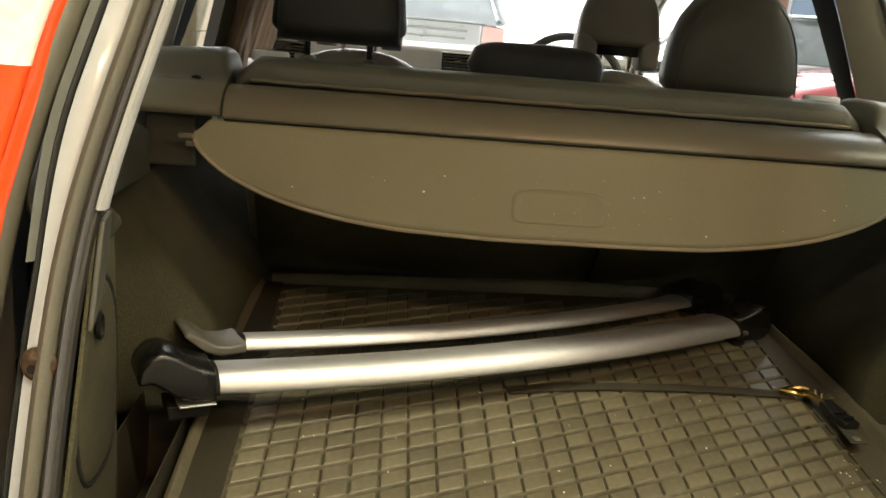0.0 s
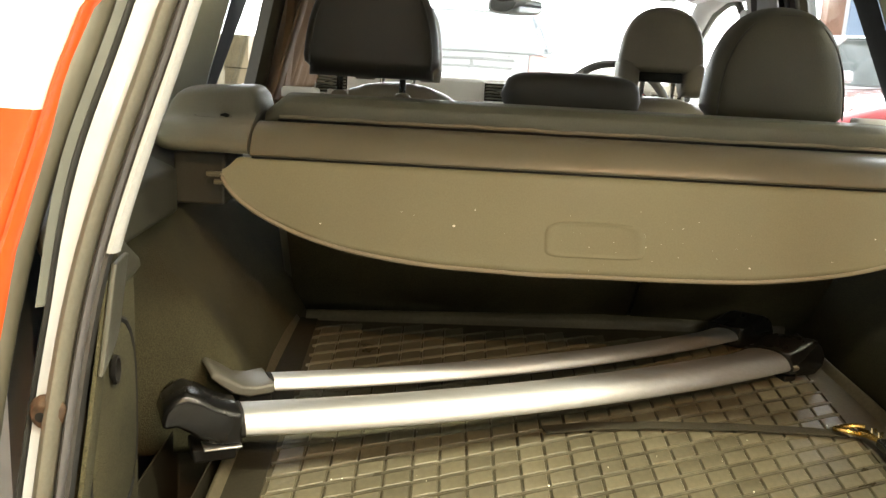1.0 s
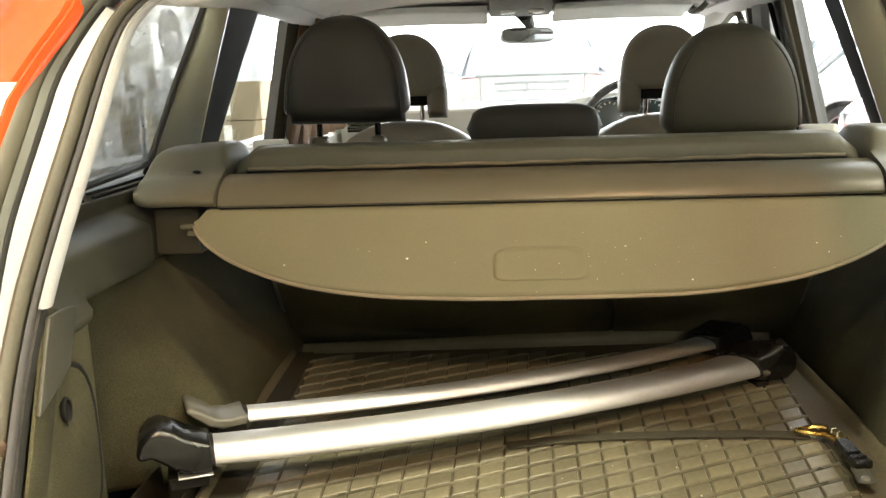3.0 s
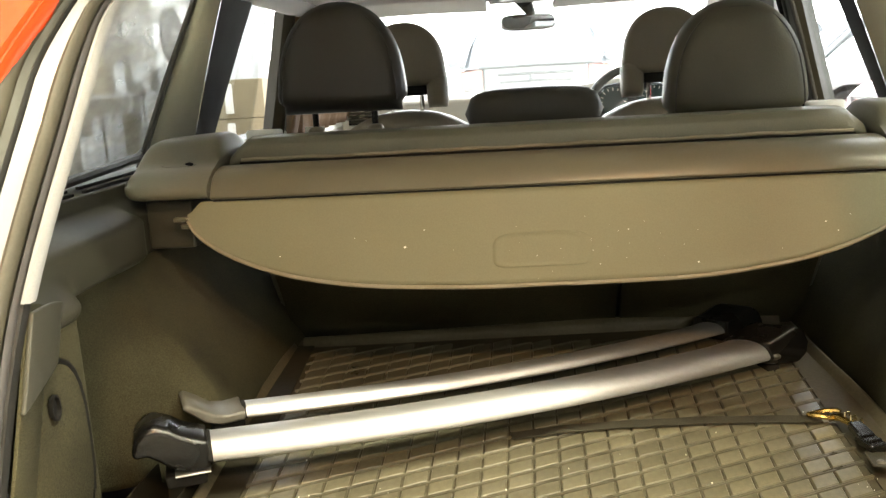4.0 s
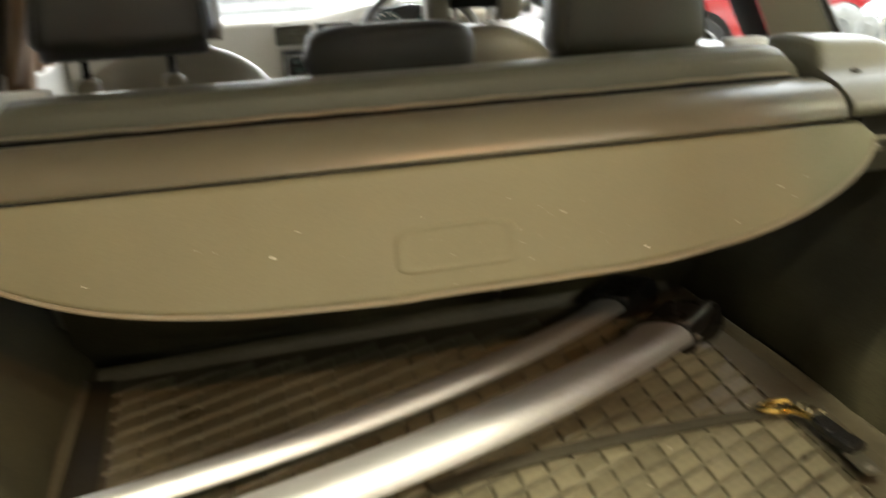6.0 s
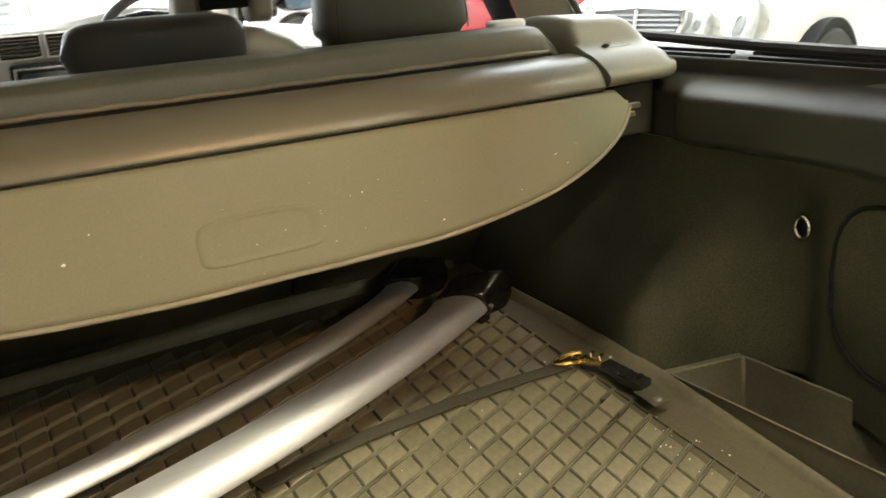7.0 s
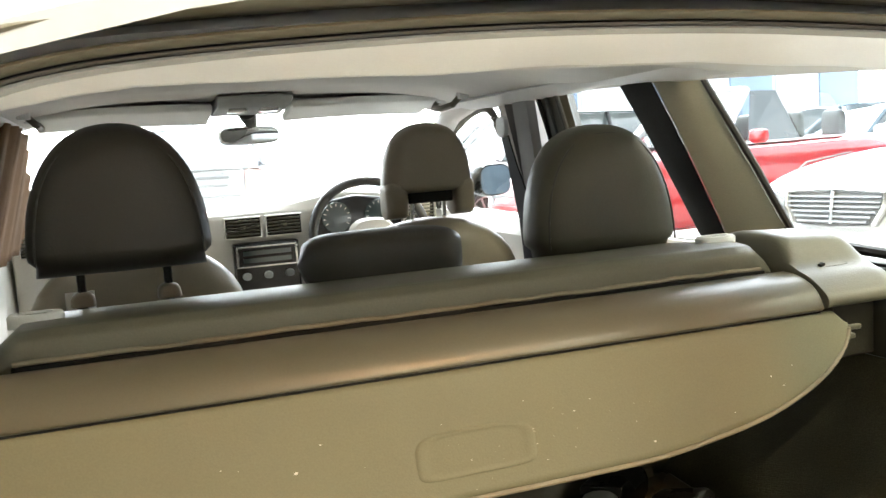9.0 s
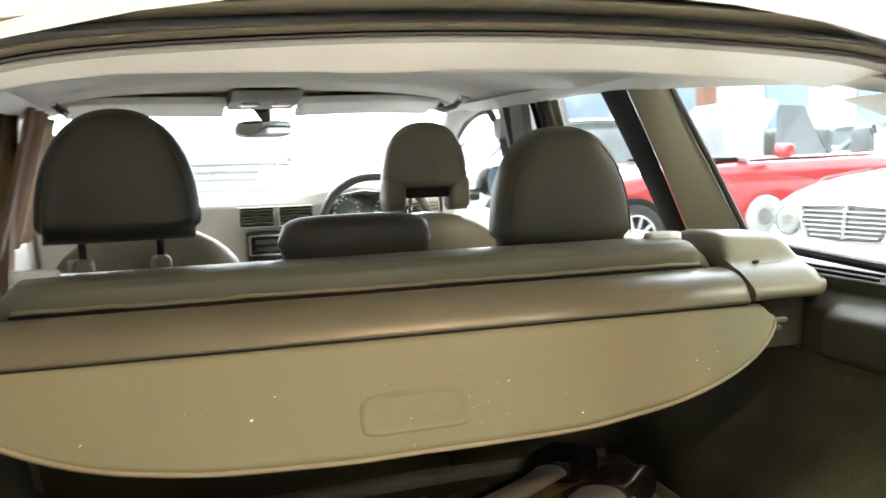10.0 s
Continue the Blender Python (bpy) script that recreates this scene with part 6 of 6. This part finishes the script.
        part("grille_spine", bm, "chrome", g, bevel=0.003)
        bm = bmesh.new()
        loft(bm, [[ga @ Vector((gx + dx, y * (1 + e), 0.66 + (z - 0.66) * (1 + e))) for dx, e in ((-0.004, -0.03), (-0.014, 0.0), (-0.004, 0.05), (0.03, 0.03))] for y, z in outl + outl[:1]], caps=False)
        part("grille_frame", bm, "chrome", g)
    bm = bmesh.new()
    prism(bm, [(-0.02, 0.30), (-0.045, 0.36), (-0.035, 0.45), (0.10, 0.47), (0.10, 0.28)], "y", -w * 0.6, w * 0.6)
    part("bumper", bm, paint, c, bevel=0.02)
    bm = bmesh.new()
    box(bm, -0.062, -0.045, -0.26, 0.26, 0.35, 0.46)
    part("plate", bm, "plaster_white", c, "blank number plate", bevel=0.003)
    # bonnet seam
    bm = bmesh.new()
    for sy in (-1, 1):
        tube(bm, [(0.22, sy * w * 0.60, 0.795), (0.7, sy * w * 0.74, hood - 0.03), (1.3, sy * w * 0.80, hood + 0.005)], 0.006, 6)
    part("bonnet_seam", bm, "shut", c)
    if open_top:
        bm = bmesh.new()
        loft(bm, [[(1.30 + cowl + d, -w * 0.86, belt - 0.02), (1.30 + cowl + d, w * 0.86, belt - 0.02), (1.93 + c1 + d, w * 0.66, height - 0.03), (1.93 + c1 + d, -w * 0.66, height - 0.03)] for d in (0.0, 0.006)])
        part("windscreen", bm, "glass", c, smooth=False, shadow=False)
        bm = bmesh.new()
        tube(bm, [(1.95 + c1, -w * 0.67, height - 0.02), (1.97 + c1, 0, height), (1.95 + c1, w * 0.67, height - 0.02)], 0.03, 8)
        part("windscreen_header", bm, "car_white", c)
        bm = bmesh.new()
        box(bm, 1.55 + min(cowl, 0.0), 0.78 * L, -w * 0.80, w * 0.80, belt - 0.02, belt + 0.012)
        part("cockpit", bm, "black_soft", c, smooth=False)
        for sy in (-1, 1):
            for sxx in (3.30, 3.90):
                bm = bmesh.new()
                cushion(bm, sxx, sy * 0.36, belt + 0.0, belt + 0.30, 0.15, 0.12, 0.28, round_top=0.35)
                part("seat_head", bm, "seat_dark", c, "dark grey seat headrest")
            bm = bmesh.new()
            loft(bm, [[(2.50 + c1, sy * w * k0, belt), (3.2 + c1, sy * w * k0, belt), (3.02 + c1, sy * w * k1, height - 0.10), (2.33 + c1, sy * w * (k1 - 0.03), height - 0.05)] for k0, k1 in ((0.90, 0.76), (0.905, 0.765))])
            part("side_window", bm, "glass", c, smooth=False, shadow=False)
            # Opaque dark pane paints the dim interior behind the side glass.
            bm = bmesh.new()
            loft(bm, [[(1.66 + cowl, sy * w * k0, belt), (2.48 + c1, sy * w * k0, belt), (2.30 + c1, sy * w * (k1 - 0.03), height - 0.05), (1.99 + c1, sy * w * (k1 - 0.06), height - 0.04)] for k0, k1 in ((0.90, 0.76), (0.905, 0.765))])
            part("quarter_window", bm, "glass_dark", c, "dark green side pane painted for the dim interior behind it", smooth=False)
            bm = bmesh.new()
            tube(bm, [(1.30 + cowl, sy * w * 0.905, belt - 0.008), (2.4, sy * w * 0.925, belt + 0.004), (0.80 * L, sy * w * 0.915, belt + 0.012)], 0.011, 8)
            part("belt_strip", bm, "car_white", c, "bright belt strip")
    c.matrix_world = HALL @ m
    return c


parked_car("saloon_car", "white saloon car with chrome slatted grille and twin oval headlamps", "car_white", pose(3.59, 4.05, 0, 0, 0, 12), 4.8, 1.82, 1.51, 0.965, 1.01, cowl=0.64, windows="glass_mid")
parked_car("convertible_car", "red open-top convertible car with dark seats", "car_red", pose(3.45, 8.1, 0, 0, 0, 2), 4.6, 1.78, 1.60, 0.97, 1.03, open_top=True, grille="plain", cowl=0.62)
parked_car("hatchback_car", "white tall hatchback car beside the red convertible", "car_white", pose(3.3, 11.2, 0, 0, 0, 0), 4.3, 1.76, 1.56, 1.0, 1.0, grille="plain", tall=1.0, windows="glass_mid")
parked_car("saloon_car", "dark blue saloon car parked far back", "car_blue", pose(9.2, 11.3, 0, 0, 0, -8), 4.7, 1.8, 1.45, 0.90, 0.93, grille="plain")
parked_car("saloon_car", "white saloon car parked far back beside the dark blue one", "car_white", pose(10.0, 14.0, 0, 0, 0, -4), 4.6, 1.8, 1.46, 0.90, 0.94, grille="plain")
parked_car("hatchback_car", "silver hatchback car at the end of the row", "car_silver", pose(3.5, 13.6, 0, 0, 0, 0), 4.2, 1.75, 1.52, 0.97, 0.98, grille="plain", tall=1.0)
parked_car("saloon_car", "red saloon car at the end of the row", "car_red", pose(4.0, 16.0, 0, 0, 0, 0), 4.5, 1.78, 1.46, 0.92, 0.94, grille="plain")
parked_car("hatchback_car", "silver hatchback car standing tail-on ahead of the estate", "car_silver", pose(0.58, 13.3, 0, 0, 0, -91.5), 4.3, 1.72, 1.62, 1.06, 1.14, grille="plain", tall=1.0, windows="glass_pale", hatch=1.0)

# ---- along the left wall ----
ac = thing("air_conditioner", (-3.1, 7.73, 1.25), "white outdoor air conditioner unit with round fan on the wall", "air conditioner")
bm = bmesh.new()
box(bm, -3.30, -3.02, 7.26, 8.18, 1.18, 1.92)
acb = part("casing", bm, "plaster_white", ac, bevel=0.02)
bm = bmesh.new()
bmesh.ops.create_cone(bm, cap_ends=True, segments=32, radius1=0.25, radius2=0.25, depth=0.02, matrix=Matrix.Translation((-3.012, 7.66, 1.56)) @ Matrix.Rotation(radians(90), 4, "Y"))
fan = part("fan_opening", bm, "crate", acb, "dark grey round fan opening")
for r in (0.06, 0.12, 0.18, 0.24):
    bm = bmesh.new()
    tube(bm, [(-2.995, 7.66 + r * math.cos(k * math.tau / 32), 1.56 + r * math.sin(k * math.tau / 32)) for k in range(33)], 0.006, 6, caps=False)
    part("guard_ring", bm, "plaster_white", fan)
for k in range(5):
    bm = bmesh.new()
    mm_ = Matrix.Translation((-3.0, 7.66, 1.56)) @ Matrix.Rotation(k * math.tau / 5, 4, "X") @ Matrix.Rotation(radians(25), 4, "Z")
    box(bm, -0.004, 0.004, 0.02, 0.22, -0.05, 0.05, mm_)
    part("fan_blade", bm, "plaster", fan, smooth=False)
bm = bmesh.new()
bmesh.ops.create_uvsphere(bm, u_segments=16, v_segments=8, radius=0.05, matrix=Matrix.Translation((-2.995, 7.66, 1.56)))
part("fan_hub", bm, "plaster_white", fan)
for dy in (-0.3, 0.3):
    bm = bmesh.new()
    box(bm, -3.30, -3.0, 7.73 + dy - 0.02, 7.73 + dy + 0.02, 1.13, 1.18)
    part("bracket", bm, "grey_steel", ac, smooth=False)


def rack(y0, y1, x=-3.0):
    r = thing("storage_rack", (x, (y0 + y1) / 2, 0), "grey steel shelf rack along the wall loaded with boxes", "shelf rack", "racks along the wall")
    for yy in (y0, y1):
        for xx in (x - 0.22, x + 0.22):
            bm = bmesh.new()
            box(bm, xx - 0.02, xx + 0.02, yy - 0.02, yy + 0.02, 0, 1.15)
            part("upright", bm, "crate", r, smooth=False)
    for z in (0.15, 0.62, 1.08):
        bm = bmesh.new()
        box(bm, x - 0.24, x + 0.24, y0 - 0.02, y1 + 0.02, z - 0.015, z + 0.015)
        part("shelf", bm, "crate", r, smooth=False)
    return r


rng = random.Random(3)
for y0, y1 in ((5.2, 6.2), (6.3, 7.2)):
    rack(y0, y1)
    for z in (0.165, 0.635, 1.095):
        y = y0 + 0.06
        while y < y1 - 0.2:
            wd, ht, dp = rng.uniform(0.16, 0.34), rng.uniform(0.16, 0.36), rng.uniform(0.25, 0.36)
            col = rng.choice(("crate", "grey_steel", "carton", "wall_grey", "crate"))
            b = thing("storage_box", (-3.0, y + wd / 2, z), {"carton": "brown cardboard box on a steel shelf", "wall_grey": "pale grey box on a steel shelf", "grey_steel": "grey crate on a steel shelf",
                                                            "crate": "dull grey crate on a steel shelf"}[col], "box", "boxes on the racks")
            bm = bmesh.new()
            box(bm, -3.0 - dp / 2, -3.0 + dp / 2, y, y + wd, z, z + ht * 0.88)
            part("box_body", bm, col, b, bevel=0.006)
            bm = bmesh.new()
            box(bm, -3.0 - dp / 2 - 0.004, -3.0 + dp / 2 + 0.004, y - 0.004, y + wd + 0.004, z + ht * 0.88, z + ht)
            part("box_lid", bm, col, b, bevel=0.006)
            y += wd + rng.uniform(0.03, 0.08)


def pallet_stack(x, y, n, label):
    s = thing("carton_stack", (x, y, 0), label, "carton stack", "stacks by the wall")
    for k in range(n):
        bm = bmesh.new()
        box(bm, x - 0.35 + 0.02 * (k % 2), x + 0.35, y - 0.60, y + 0.60 - 0.03 * (k % 3), 0.002 + 0.385 * k, 0.380 + 0.385 * k)
        cb = part("carton", bm, "carton", s, bevel=0.008)
        bm = bmesh.new()
        box(bm, x - 0.04, x + 0.04, y - 0.605, y - 0.6005, 0.05 + 0.385 * k, 0.34 + 0.385 * k)
        part("tape", bm, "cream", cb, smooth=False)
    return s


# Cartons added in place of a low tan wall, sized to the camera's view.
pallet_stack(-2.8, 9.05, 3, "stack of brown cartons standing in for a low tan wall")
pallet_stack(-2.7, 11.0, 3, "stack of cartons near the hall mouth")
# columns and panels at the far side
for cx, cy in ((6.2, 14.5), (15.4, 10.6), (9.5, 14.6)):
    bm = bmesh.new()
    box(bm, cx - 0.14, cx + 0.14, cy - 0.14, cy + 0.14, 0, 3.4)
    tagged(part("column", bm, "brown", smooth=False, bevel=0.01), "brown painted steel column of the hall", "column", kind="structure")
setting("wall_far", "white and pale blue far wall with panel joints", "wall", (7.4, 16.3, 17.0, 17.3, 0, 3.4), material="plaster")
for k in range(7):
    bm = bmesh.new()
    box(bm, 7.6 + 1.25 * k, 8.75 + 1.25 * k, 16.95, 16.998, 0.3, 3.2)
    tagged(part("wall_panel", bm, "panel_blue" if k % 2 == 0 else "plaster", smooth=False, bevel=0.01), "pale cladding panel on the far wall", "wall panel", kind="structure")
